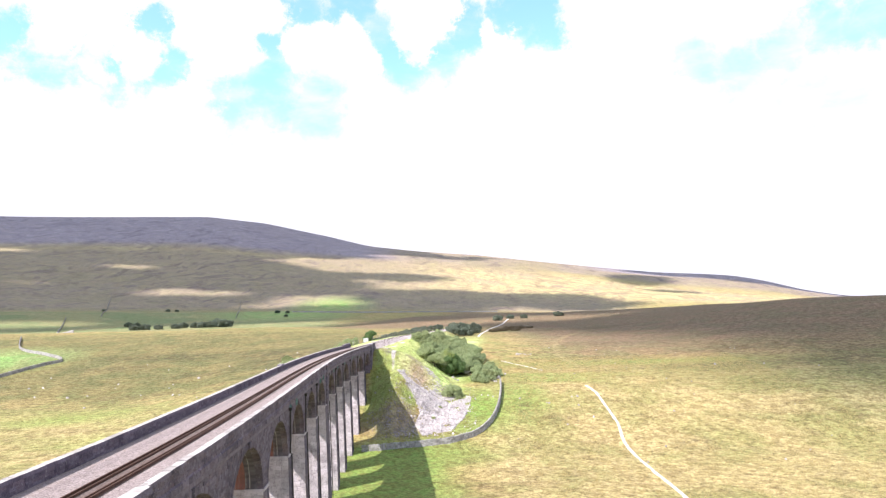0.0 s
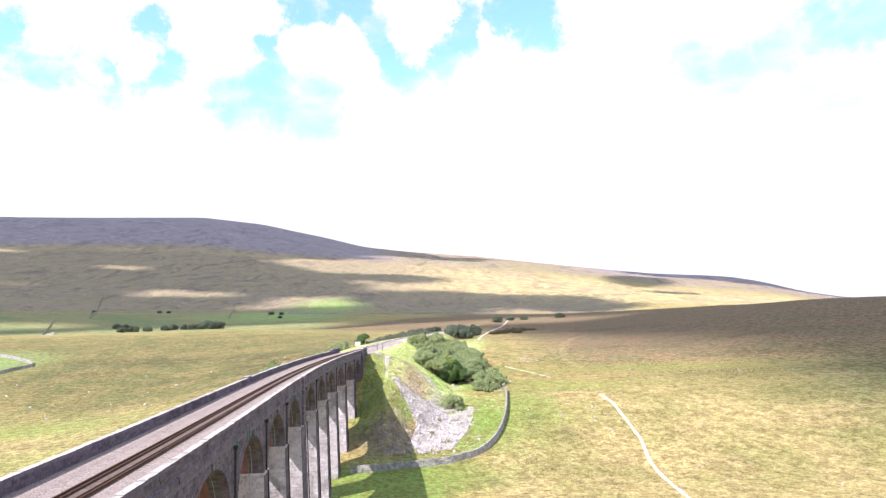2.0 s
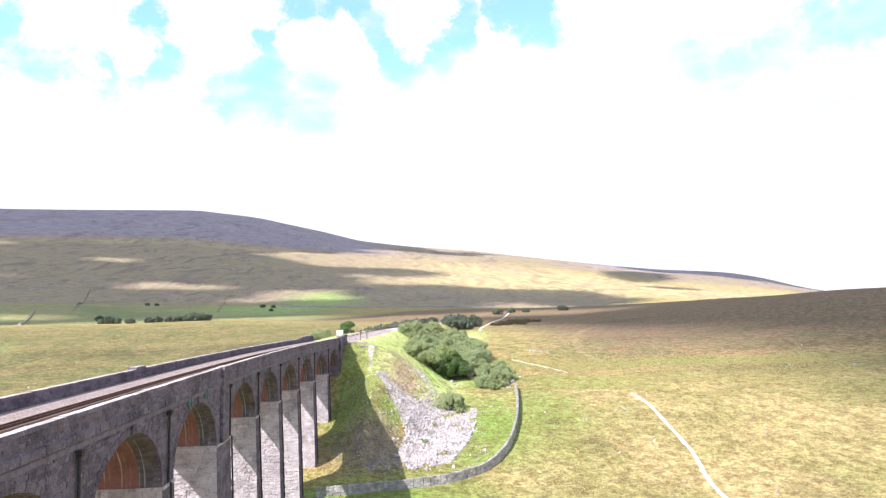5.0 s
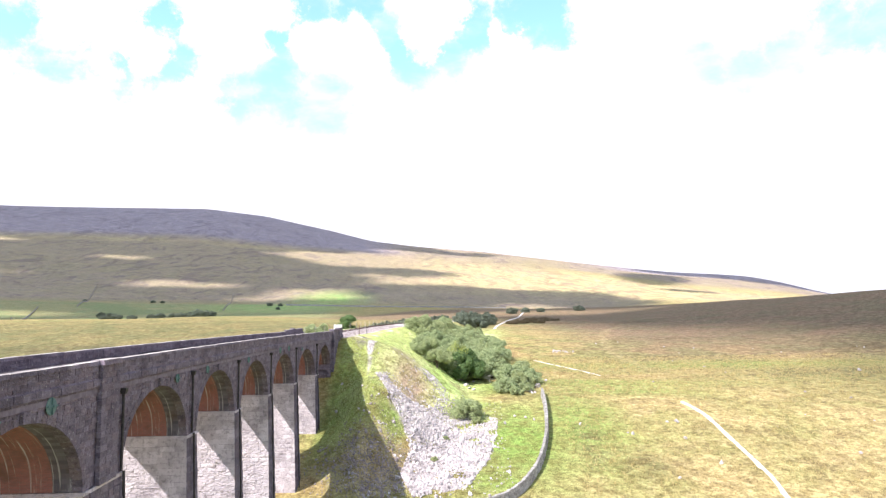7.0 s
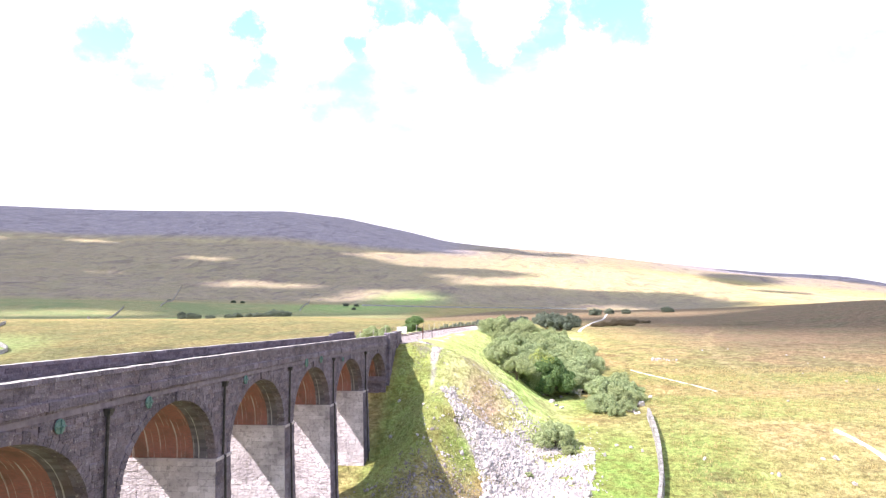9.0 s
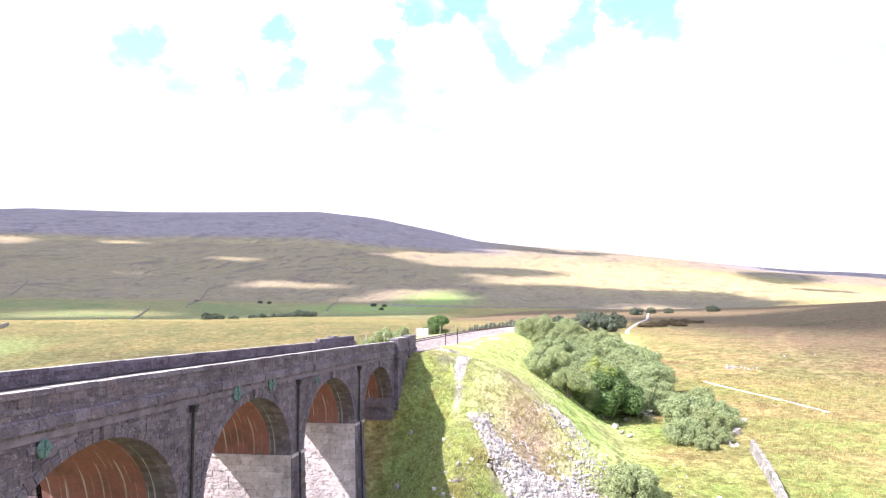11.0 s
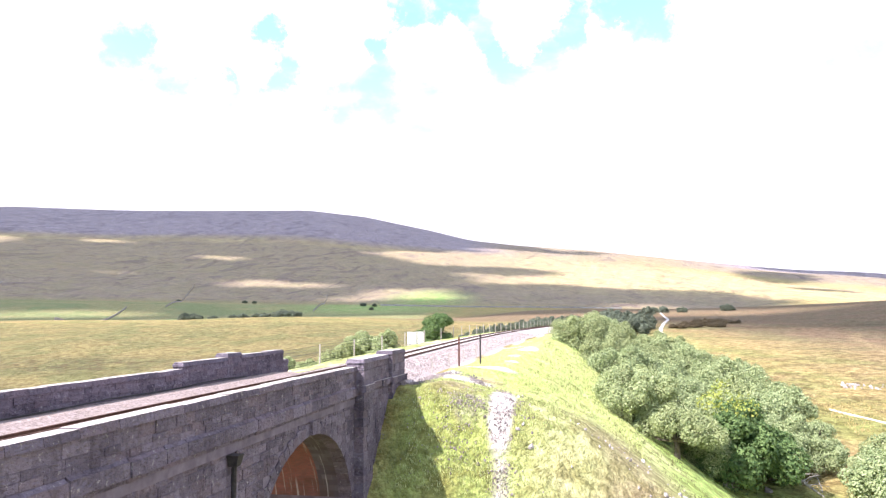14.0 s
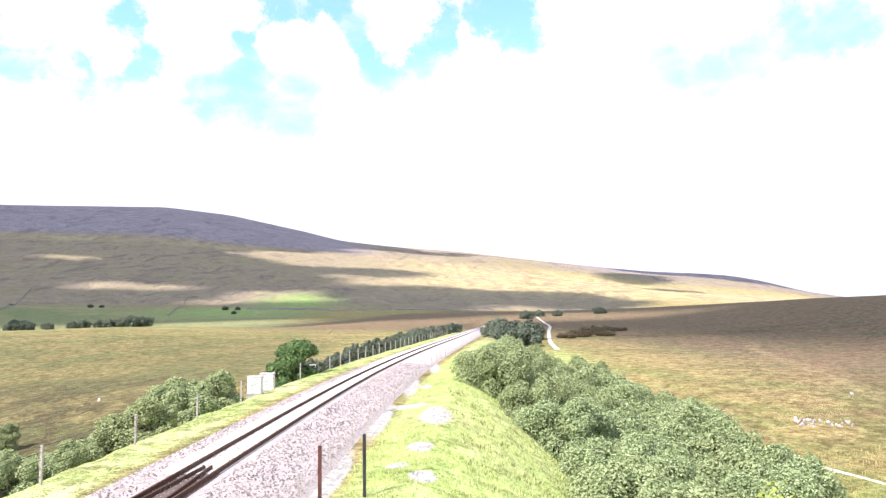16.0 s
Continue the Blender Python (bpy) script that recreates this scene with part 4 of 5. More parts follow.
def build_end():
    """The stepped pilasters that close the parapets at the far abutment."""
    body = Pieces()
    body.box([along(215.6, -HALF, 12), along(215.6, HALF, 12), along(FAR_END, HALF, 12), along(FAR_END, -HALF, 12),
              along(215.6, -HALF, DECK - 0.3), along(215.6, HALF, DECK - 0.3), along(FAR_END, HALF, DECK - 0.3), along(FAR_END, -HALF, DECK - 0.3)])
    end = body.make("abutment", M_JOINT, viaduct, "stepped gritstone abutment at the end of the viaduct")
    steps = {1: ((216.0, 217.6, 0.5, TOP + 0.16), (217.6, 221.4, 0.32, TOP + 0.14), (221.4, 224.4, 0.52, TOP + 0.34)),
             -1: ((213.5, 218.0, 0.12, TOP + 0.12), (218.0, 219.6, 0.3, TOP + 0.34), (219.6, 223.4, 0.1, TOP + 0.2), (223.4, 225.4, 0.2, TOP + 0.24), (225.4, 226.2, 0.15, TOP - 0.4))}
    for side in (1, -1):
        p, c = Pieces(), Pieces()
        for y0, y1, proud, top in steps[side]:
            for z0, z1 in courses(16.0 if side > 0 else 29.0, top, 0.34, 0.46):
                y = y0
                while y < y1 - 0.05:
                    n = rng.uniform(0.5, 1.0)
                    e = y1 if y1 - y - n < 0.35 else y + n
                    l, r = sorted((side * (HALF - 0.37 - rng.uniform(0, 0.03)), side * (HALF + proud + rng.uniform(0, 0.04))))
                    p.box([along(q, w, z) for z in (z0 + 0.01, z1 - 0.01) for q, w in ((y + 0.01, l), (y + 0.01, r), (e - 0.01, r), (e - 0.01, l))])
                    y = e
            l, r = sorted((side * (HALF - 0.44), side * (HALF + proud + 0.07)))
            c.box([along(q, w, z) for z, k in ((top, 0), (top + 0.2, 0.08)) for q, w in ((y0 - 0.05 + k, l + k), (y0 - 0.05 + k, r - k), (y1 + 0.05 - k, r - k), (y1 + 0.05 - k, l + k))])
        tagged(p.make("end_pilaster", M_STONE, end), kind="stuff")
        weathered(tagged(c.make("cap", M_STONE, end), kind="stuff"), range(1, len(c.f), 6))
        belt = Pieces()
        for y0, y1, proud, top in steps[side]:
            y = y0 - 0.06
            while y < y1:
                e = min(y + rng.uniform(0.8, 1.3), y1 + 0.06)
                f = proud + rng.uniform(0.14, 0.2)
                l, r = sorted((side * (HALF - 0.3), side * (HALF + f)))
                belt.box([along(q, w, z) for z, k in ((DECK + 0.26, 0.06), (DECK + 0.6, 0.03)) for q, w in ((y + 0.012, l + k), (y + 0.012, r - k), (e - 0.012, r - k), (e - 0.012, l + k))])
                y = e
        weathered(tagged(belt.make("string_course", M_STONE, end, "bold projecting gritstone string course"), kind="stuff"), range(1, len(belt.f), 6))
    # the jamb of the last arch: coursed stone below a springing ledge
    jamb = Pieces()
    for z0, z1 in courses(21.0, SPRING - 0.1):
        u = -HALF
        while u < HALF - 0.05:
            n = rng.uniform(0.5, 1.1)
            e = HALF if HALF - u - n < 0.4 else u + n
            jamb.block(lambda a, v, out: along(215.62 - out, a, v), u, e, z0, z1, rng.choice((0.02, 0.05, 0.08)))
            u = e
    tagged(jamb.make("jamb", M_STONE, end), kind="stuff")
    ledge = Pieces()
    ledge.box([along(215.75 - k, w, z) for z in (SPRING - 0.1, SPRING + 0.22) for k, w in ((0.35, -HALF), (0.35, HALF + 0.2), (0.0, HALF + 0.2), (0.0, -HALF))])
    ledge.make("impost", M_STONE, end)
    cable = Pieces()
    pts = [along(150 + 2.5 * i, -HALF + 0.5 + 0.12 * math.sin(i * 0.9), DECK + 0.72 + 0.05 * math.sin(i * 1.7)) for i in range(29)]
    cable.add(*tube(pts, (0.035,) * 29, 6))
    cable.make("cable", M_IRON, end, "black cable laid along the foot of the parapet")


def build_fittings():
    """Down pipes with hoppers, and round tie plates."""
    for y, half in PIERS[:9]:
        py = y - 0.3 if half < 2 else y + 2.4
        v, f = tube([along(py, HALF + 0.17, z) for z in (31.0, 28.0, SPRING + 0.1)], (0.085,) * 3, 8)
        pipe = Pieces()
        pipe.add(v, f)
        low = max(9.0, height(*along(py, HALF + 1.2, 0)[:2]))
        v, f = tube([along(py, HALF + 0.33 + (SPRING - z) * 0.03, z) for z in (SPRING + 0.1, SPRING - 1, (SPRING + low) / 2, low)], (0.085,) * 4, 8)
        pipe.add(v, f)
        pipe.box([along(py - 0.15, HALF + 0.03, 30.9), along(py - 0.15, HALF + 0.32, 30.9), along(py + 0.15, HALF + 0.32, 30.9), along(py + 0.15, HALF + 0.03, 30.9),
                  along(py - 0.22, HALF + 0.0, 31.25), along(py - 0.22, HALF + 0.4, 31.25), along(py + 0.22, HALF + 0.4, 31.25), along(py + 0.22, HALF + 0.0, 31.25)])
        pipe.make("down_pipe", M_IRON, viaduct, "black cast-iron down pipe with a hopper head")
    plates = [(176.9, 31.25, 1), (182.2, 31.35, 1), (144.6, 31.0, 0.75), (136.2, 30.9, 0.75), (191.4, 30.8, 0.6), (160.2, 30.95, 0.75)]
    c = (BAYS[6][0] + BAYS[6][1]) / 2
    plates += [(c - 2.7, 31.1, 1), (c + 2.6, 31.2, 1), (74.0, 31.1, 1), (79.4, 31.2, 1)]
    for y, z, size in plates:
        bm = bmesh.new()
        bmesh.ops.create_cone(bm, cap_ends=True, segments=24, radius1=0.46, radius2=0.42, depth=0.05)
        for a in (0, 90):
            r = bmesh.ops.create_cube(bm, size=1.0)["verts"]
            bmesh.ops.transform(bm, matrix=pose(0, 0, 0.06, 0, 0, a) @ Matrix.Diagonal((0.84, 0.08, 0.08, 1)), verts=r)
        r = bmesh.ops.create_cone(bm, cap_ends=True, segments=10, radius1=0.08, radius2=0.06, depth=0.18)["verts"]
        bmesh.ops.transform(bm, matrix=pose(0, 0, 0.1), verts=r)
        p = along(y, HALF + 0.14, z + 0.06)
        bmesh.ops.transform(bm, matrix=pose(*p, 0, 90, 0) @ Matrix.Diagonal((size, size, 1, 1)), verts=bm.verts)
        part("tie_plate", bm, M_TEAL, viaduct, "round green-painted iron tie plate with a cross rib")


build_arches()
build_piers()
build_spandrel_stones()
build_deck()
build_end()
build_fittings()


# ---- railway track ----
def rail_z(y):
    return DECK + 0.3 + float(climb(y))


track = thing("railway_track", "single railway track on pinkish ballast with rusty guard rails", "railway track")


def ribbon(name, mat, y0, y1, outline, step, label=""):
    p = Pieces()
    n = int((y1 - y0) / step)
    k = len(outline)
    for i in range(n + 1):
        y = y0 + (y1 - y0) * i / n
        p.v += [along(y, w, z + rail_z(y)) for w, z in outline]
    for i in range(n):
        for j in range(k):
            p.f.append((i * k + j, i * k + (j + 1) % k, (i + 1) * k + (j + 1) % k, (i + 1) * k + j))
    p.f += [tuple(range(k)), tuple(range(n * k + k - 1, n * k - 1, -1))]
    return p.make(name, mat, track, label)


ribbon("ballast", M_BALLAST, NEAR_END, FAR_END, [(-3.7, -0.4), (3.7, -0.4), (3.7, -0.15), (2.2, 0.24), (-2.0, 0.26), (-2.6, 0.36), (-3.74, 0.34)], 3, "pinkish grey stone ballast")
ribbon("ballast", M_BALLAST_NEW, FAR_END, 620, [(-4.9, -0.6), (5.6, -0.6), (4.6, -0.1), (2.2, 0.24), (-2.2, 0.24), (-3.6, -0.1)], 3, "pinkish grey stone ballast")
ribbon("ballast_crown", M_BALLAST_PALE, 240, 620, [(-2.0, 0.2), (0.9, 0.2), (0.85, 0.27), (-1.9, 0.27)], 3, "clean white stone ballast between the rails")
ribbon("ballast_bed", M_OILED, NEAR_END, 239.5, [(-0.95, 0.2), (0.95, 0.2), (0.95, 0.262), (-0.95, 0.262)], 3, "dark oil-stained ballast between the rails")
for w in (-0.755, 0.755):
    ribbon("rail", M_RAIL, NEAR_END, 620, [(w - 0.09, 0.25), (w + 0.09, 0.25), (w + 0.04, 0.3), (w + 0.045, 0.44), (w - 0.045, 0.44), (w - 0.04, 0.3)], 3, "rust-sided steel rail")
for w in (-0.42, 0.42):
    p = Pieces()
    ys = [NEAR_END + 3 * i for i in range(int((236 - NEAR_END) / 3))] + [236, 238.5, 241]
    for y in ys:
        c = w * (1 if y <= 236 else max(0.25, 1 - (y - 236) / 8))
        p.v += [along(y, c + a, rail_z(y) + b) for a, b in ((-0.06, 0.25), (0.06, 0.25), (0.036, 0.4), (-0.036, 0.4))]
    for i in range(len(ys) - 1):
        p.f += [(i * 4 + j, i * 4 + (j + 1) % 4, i * 4 + 4 + (j + 1) % 4, i * 4 + 4 + j) for j in range(4)]
    p.make("guard_rail", M_RAIL, track, "dark rusted guard rail")


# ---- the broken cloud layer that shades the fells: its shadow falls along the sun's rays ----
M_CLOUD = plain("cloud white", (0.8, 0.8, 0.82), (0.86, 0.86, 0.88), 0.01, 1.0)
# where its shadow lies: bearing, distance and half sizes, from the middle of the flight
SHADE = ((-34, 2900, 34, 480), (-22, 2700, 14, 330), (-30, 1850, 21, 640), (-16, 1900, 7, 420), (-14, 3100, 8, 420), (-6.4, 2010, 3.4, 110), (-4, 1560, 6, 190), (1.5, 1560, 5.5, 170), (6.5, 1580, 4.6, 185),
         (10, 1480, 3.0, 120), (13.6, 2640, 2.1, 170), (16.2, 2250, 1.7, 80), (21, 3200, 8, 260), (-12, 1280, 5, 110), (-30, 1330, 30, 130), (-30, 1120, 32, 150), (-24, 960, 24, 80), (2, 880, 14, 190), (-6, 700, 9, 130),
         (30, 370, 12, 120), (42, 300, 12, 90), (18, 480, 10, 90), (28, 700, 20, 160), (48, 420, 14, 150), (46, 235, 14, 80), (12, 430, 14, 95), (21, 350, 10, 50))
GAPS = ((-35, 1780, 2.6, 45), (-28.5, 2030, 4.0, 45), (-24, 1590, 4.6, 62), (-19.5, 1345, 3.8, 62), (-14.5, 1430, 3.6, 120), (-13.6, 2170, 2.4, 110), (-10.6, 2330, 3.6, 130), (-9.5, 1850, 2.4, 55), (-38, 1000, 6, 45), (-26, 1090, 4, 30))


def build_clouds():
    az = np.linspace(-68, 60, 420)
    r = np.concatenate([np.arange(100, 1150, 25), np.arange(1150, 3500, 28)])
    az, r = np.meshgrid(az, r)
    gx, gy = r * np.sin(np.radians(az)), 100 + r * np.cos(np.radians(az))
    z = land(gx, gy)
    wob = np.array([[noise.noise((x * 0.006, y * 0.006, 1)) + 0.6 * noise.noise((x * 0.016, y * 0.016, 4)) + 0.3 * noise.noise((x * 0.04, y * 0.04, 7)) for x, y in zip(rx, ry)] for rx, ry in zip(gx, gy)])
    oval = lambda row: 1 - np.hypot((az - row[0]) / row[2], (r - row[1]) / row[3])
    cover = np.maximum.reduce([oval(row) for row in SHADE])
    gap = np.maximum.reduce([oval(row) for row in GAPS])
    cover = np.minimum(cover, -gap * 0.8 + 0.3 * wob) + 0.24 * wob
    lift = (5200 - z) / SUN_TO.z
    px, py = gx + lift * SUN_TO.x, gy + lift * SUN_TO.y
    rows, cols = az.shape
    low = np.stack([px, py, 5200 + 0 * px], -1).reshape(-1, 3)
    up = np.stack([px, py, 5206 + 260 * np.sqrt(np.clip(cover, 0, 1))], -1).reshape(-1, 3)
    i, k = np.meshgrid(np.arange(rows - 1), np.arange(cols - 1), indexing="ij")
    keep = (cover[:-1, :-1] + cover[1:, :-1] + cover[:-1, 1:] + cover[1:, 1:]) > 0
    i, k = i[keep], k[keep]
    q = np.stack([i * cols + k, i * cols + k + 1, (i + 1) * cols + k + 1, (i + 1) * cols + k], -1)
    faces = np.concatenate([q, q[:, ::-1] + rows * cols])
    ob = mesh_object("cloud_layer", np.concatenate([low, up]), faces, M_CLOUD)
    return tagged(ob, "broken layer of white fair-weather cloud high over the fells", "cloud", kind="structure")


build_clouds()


# ---- paths ----
def way(name, points, wide, label, seed, lift=0.05):
    """A worn path laid on the ground through the points, with uneven edges."""
    pts, out = [Vector((*p, 0)) for p in points], []
    for i in range(len(pts) - 1):
        a, b, c, d = pts[max(i - 1, 0)], pts[i], pts[i + 1], pts[min(i + 2, len(pts) - 1)]
        n = max(2, int((c - b).length / 1.2))
        for k in range(n):
            t = k / n
            out.append(0.5 * (2 * b + (c - a) * t + (2 * a - 5 * b + 4 * c - d) * t * t + (3 * b - a - 3 * c + d) * t ** 3))
    out.append(pts[-1])
    p = Pieces()
    for i, q in enumerate(out):
        d = (out[min(i + 1, len(out) - 1)] - out[max(i - 1, 0)]).normalized()
        side = Vector((d.y, -d.x, 0))
        for s in (-1, -0.4, 0.4, 1):
            e = wide / 2 * (1 + 0.45 * noise.noise((i * 0.23, s * 3, seed)) + 0.2 * noise.noise((i * 0.9, s * 3, seed)))
            v = q + side * s * e
            p.v.append((v.x, v.y, height(v.x, v.y) + (lift + 0.1 if abs(s) < 1 else -0.12)))
    for i in range(len(out) - 1):
        p.f += [(i * 4 + k, i * 4 + k + 1, i * 4 + k + 5, i * 4 + k + 4) for k in range(3)]
    return tagged(p.make(name, M_PATH, None, "", True), label, "path", kind="structure")


way("path_moor", ((40, 60), (43, 100), (43.9, 130), (43.3, 151), (42.9, 176), (44.2, 192), (43.7, 210), (43.2, 219), (41.8, 227)), 1.1, "pale crushed limestone footpath across the moor", 1)
way("path_thin", ((31, 256), (27, 266), (22, 276), (17.5, 284.5)), 0.27, "thin worn stony footpath below the trees", 2)
way("path_far", ((10, 392), (12.8, 424), (20, 474), (29, 533), (41, 656), (54, 781)), 1.7, "pale gravel track winding away between bushes", 3)


# ---- dry stone walls ----
def dry_wall(name, points, high, label, seed, step=0.55, cope=True):
    """A double-faced dry stone wall: coursed rough stones with upright cope stones."""
    r = random.Random(seed)
    p = Pieces()
    pts, line = [Vector((*q, 0)) for q in points], []
    for i in range(len(pts) - 1):
        a, b, c, d = pts[max(i - 1, 0)], pts[i], pts[i + 1], pts[min(i + 2, len(pts) - 1)]
        n = max(2, int((c - b).length / step))
        for k in range(n):
            t = k / n
            line.append(0.5 * (2 * b + (c - a) * t + (2 * a - 5 * b + 4 * c - d) * t * t + (3 * b - a - 3 * c + d) * t ** 3))
    line.append(pts[-1])
    rows = max(2, int(high / 0.3))
    for i in range(len(line) - 1):
        a, b = line[i], line[i + 1]
        d = (b - a).normalized()
        s = Vector((d.y, -d.x, 0))
        g = height(a.x, a.y)
        for j in range(rows + (1 if cope else 0)):
            z0 = g - 0.25 + (high + 0.25) * j / rows
            z1 = g - 0.25 + (high + 0.25) * (j + 1) / rows - 0.02
            if j == rows:
                z1 = z0 + r.uniform(0.16, 0.32)
            w = (0.36 - 0.12 * j / rows) * r.uniform(0.85, 1.15)
            sh = r.uniform(-0.12, 0.12)
            e0, e1 = a + d * (0.01 + sh), b + d * (sh - 0.01)
            p.box([tuple(e0 - s * w + Vector((0, 0, z0))), tuple(e1 - s * w + Vector((0, 0, z0))), tuple(e1 + s * w + Vector((0, 0, z0))), tuple(e0 + s * w + Vector((0, 0, z0))),
                   tuple(e0 - s * w * 0.86 + Vector((0, 0, z1 + r.uniform(-0.03, 0.03)))), tuple(e1 - s * w * 0.86 + Vector((0, 0, z1))), tuple(e1 + s * w * 0.86 + Vector((0, 0, z1))), tuple(e0 + s * w * 0.86 + Vector((0, 0, z1)))])
    return tagged(p.make(name, M_WALLSTONE), label, "stone wall", "dry stone walls", kind="structure")


dry_wall("wall_curved", ((14.6, 232), (14.2, 222), (13.4, 212), (12.2, 203), (9.6, 192), (5.6, 184), (0, 179.5), (-7.2, 177), (-14.8, 175.3), (-23, 173.5)), 1.25, "low grey dry stone wall curving over green grass", 1)
dry_wall("wall_left", ((-205, 292), (-200.5, 328), (-197, 344), (-215, 362), (-246, 389), (-282, 446)), 1.3, "pale dry stone wall round a green field", 2, 1.1)
for k, pts in enumerate((((-300, 540), (-440, 760), (-580, 1024)), ((-546, 1059), (-640, 1260), (-739, 1474)), ((-880, 1090), (-920, 1160), (-1010, 1300)), ((-348, 1080), (-410, 1290), (-471, 1493)), ((-300, 1240), (-150, 1220), (60, 1300)))):
    dry_wall("wall_far", pts, 2.2, "distant dark field wall running up the fell", 5 + k, 7.0, False)


# ---- rubble and boulders ----
def rock_shape(r, size, flat=0.7):
    """Vertices and faces of one rough angular stone."""
    bm = bmesh.new()
    bmesh.ops.create_icosphere(bm, subdivisions=1, radius=0.5)
    k = r.uniform(0, 100)
    turn = Euler((r.uniform(0, 6), r.uniform(0, 6), r.uniform(0, 6))).to_matrix()
    sx, sy, sz = size * r.uniform(0.8, 1.5), size * r.uniform(0.7, 1.1), size * flat * r.uniform(0.7, 1.1)
    verts = []
    for v in bm.verts:
        q = v.co * (1 + 0.55 * noise.noise(v.co * 2.3 + Vector((k, 0, 0))))
        q = turn @ Vector((q.x * sx, q.y * sy, q.z * sz))
        verts.append(q)
    faces = [tuple(w.index for w in f.verts) for f in bm.faces]
    bm.free()
    return verts, faces


def build_scree():
    r = random.Random(11)
    shapes = [rock_shape(r, 1.0) for _ in range(14)]
    p = Pieces()
    made = 0
    rim = ((-18.2, 215.5), (-14.2, 206), (-11.8, 203), (-10, 198), (-11, 192), (-8.5, 184.5), (-1, 187), (2.5, 197), (4.3, 208), (4.8, 215.6), (0.5, 218.6), (-4.9, 221.2), (-8.8, 225.5), (-12.1, 219.9), (-15.2, 217.5))
    while made < 21000:
        x, y = r.uniform(-19, 6), r.uniform(183, 227)
        inside = False
        for (ax, ay), (bx, by) in zip(rim, rim[1:] + rim[:1]):
            if (ay > y) != (by > y) and x < (bx - ax) * (y - ay) / (by - ay) + ax:
                inside = not inside
        if not inside and r.random() > 0.02:
            continue
        t = min(1, max(0, (219 - y) / 20))
        if math.hypot((x + 11.4) / 4.2, (y - 216.5) / 5.0) < 1 and r.random() < 0.86:
            continue
        hole = noise.noise((x * 0.28, y * 0.28, 3))
        if hole > 0.25 + 0.3 * t and r.random() < 0.85:
            continue
        size = min(0.9, 0.13 + r.expovariate(8.0)) * (0.6 + 0.55 * t)
        v, f = r.choice(shapes)
        z = height(x, y) + size * 0.12
        a = r.uniform(0, 6.28)
        c, s2 = math.cos(a) * size, math.sin(a) * size
        p.add([(x + q.x * c - q.y * s2, y + q.x * s2 + q.y * c, z + q.z * size) for q in v], f)
        made += 1
    trail = ((-27, 230.8), (-24.3, 229.2), (-22.5, 228.6), (-20.8, 226.4), (-19.3, 225), (-19.1, 222), (-19.4, 218.5), (-18.9, 215), (-17.4, 212))
    g = Pieces()
    for k in range(6500):
        u = r.random()
        if u < 0.42:
            s = r.uniform(0, len(trail) - 1.001)
            (ax, ay), (bx, by) = trail[int(s)], trail[int(s) + 1]
            x, y = ax + (bx - ax) * (s % 1) + r.gauss(0, 0.42), ay + (by - ay) * (s % 1) + r.gauss(0, 0.42)
        elif u < 0.72:
            x, y = r.gauss(-21.3, 1.4), r.gauss(221.8, 1.7)
        else:
            x, y = r.gauss(-24.7, 0.45), r.uniform(223.5, 229.8)
        if noise.noise((x * 0.9, y * 0.9, 8)) > 0.15 and r.random() < 0.8:
            continue
        size = 0.045 + min(0.13, r.expovariate(32))
        v, f = r.choice(shapes)
        z = height(x, y) + size * 0.1
        g.add([(x + q.x * size, y + q.y * size, z + q.z * size) for q in v], f)
    for _ in range(4200):
        x, y = r.gauss(-15, 4.2), r.gauss(191.5, 4.2)
        size = 0.09 + r.expovariate(11)
        v, f = r.choice(shapes)
        z = height(x, y) + size * 0.1
        g.add([(x + q.x * size, y + q.y * size, z + q.z * size) for q in v], f)
    tagged(g.make("gravel", M_STONES), "small pinkish grey gravel spilt over the bank", "gravel", kind="stuff")
    return tagged(p.make("scree", M_SCREE), "pale tumbled limestone rubble down the bank", "rubble", kind="stuff")


def build_boulders():
    r = random.Random(12)
    spots = [(27 + r.uniform(-2.4, 4), 299.5 + r.uniform(-1.6, 2.2), r.uniform(0.2, 0.7)) for _ in range(38)]
    spots += [(-23.6, 206.8, 0.9), (-19.4, 209.5, 0.7), (-24, 214.5, 0.8), (10, 216, 0.6), (8, 217, 0.5), (6, 213, 0.6), (12, 236, 1.4), (14.5, 240, 1.6), (13.2, 238, 1.0), (17, 248, 1.0), (62, 200, 0.8), (70, 236, 0.7), (95, 262, 0.8), (-3, 246, 0.8), (-1, 243, 1.0), (0.5, 247.5, 0.9)]
    spots += [(9.9, 216.2, 0.7), (11.4, 214.8, 0.6), (19.4, 212.6, 0.6), (37, 213.9, 1.0), (35.2, 213.8, 0.6), (27.8, 208, 0.8), (27, 208.4, 0.5), (-1.3, 241.6, 1.1), (-0.4, 239.4, 0.8), (0.5, 237.7, 0.9)]
    for k in range(26):
        t = k / 25
        spots.append((10.4 + 2.6 * t + r.uniform(-0.5, 0.5), 246.5 - 12 * t + r.uniform(-0.6, 0.6), r.uniform(0.4, 1.0)))
    spots += [(r.uniform(15, 130), r.uniform(150, 330), r.uniform(0.3, 0.8)) for _ in range(30)] + [(r.uniform(-190, -70), r.uniform(225, 330), r.uniform(0.5, 1.1)) for _ in range(30)]
    for x, y, size in spots:
        v, f = rock_shape(r, size, 0.75)
        z = height(x, y)
        ob = mesh_object("boulder", v, f, M_SCREE)
        ob.location = (x, y, z + size * 0.12)
        tagged(ob, "pale rough limestone boulder half sunk in grass", "rock", "boulders on the moor")


build_scree()
build_boulders()


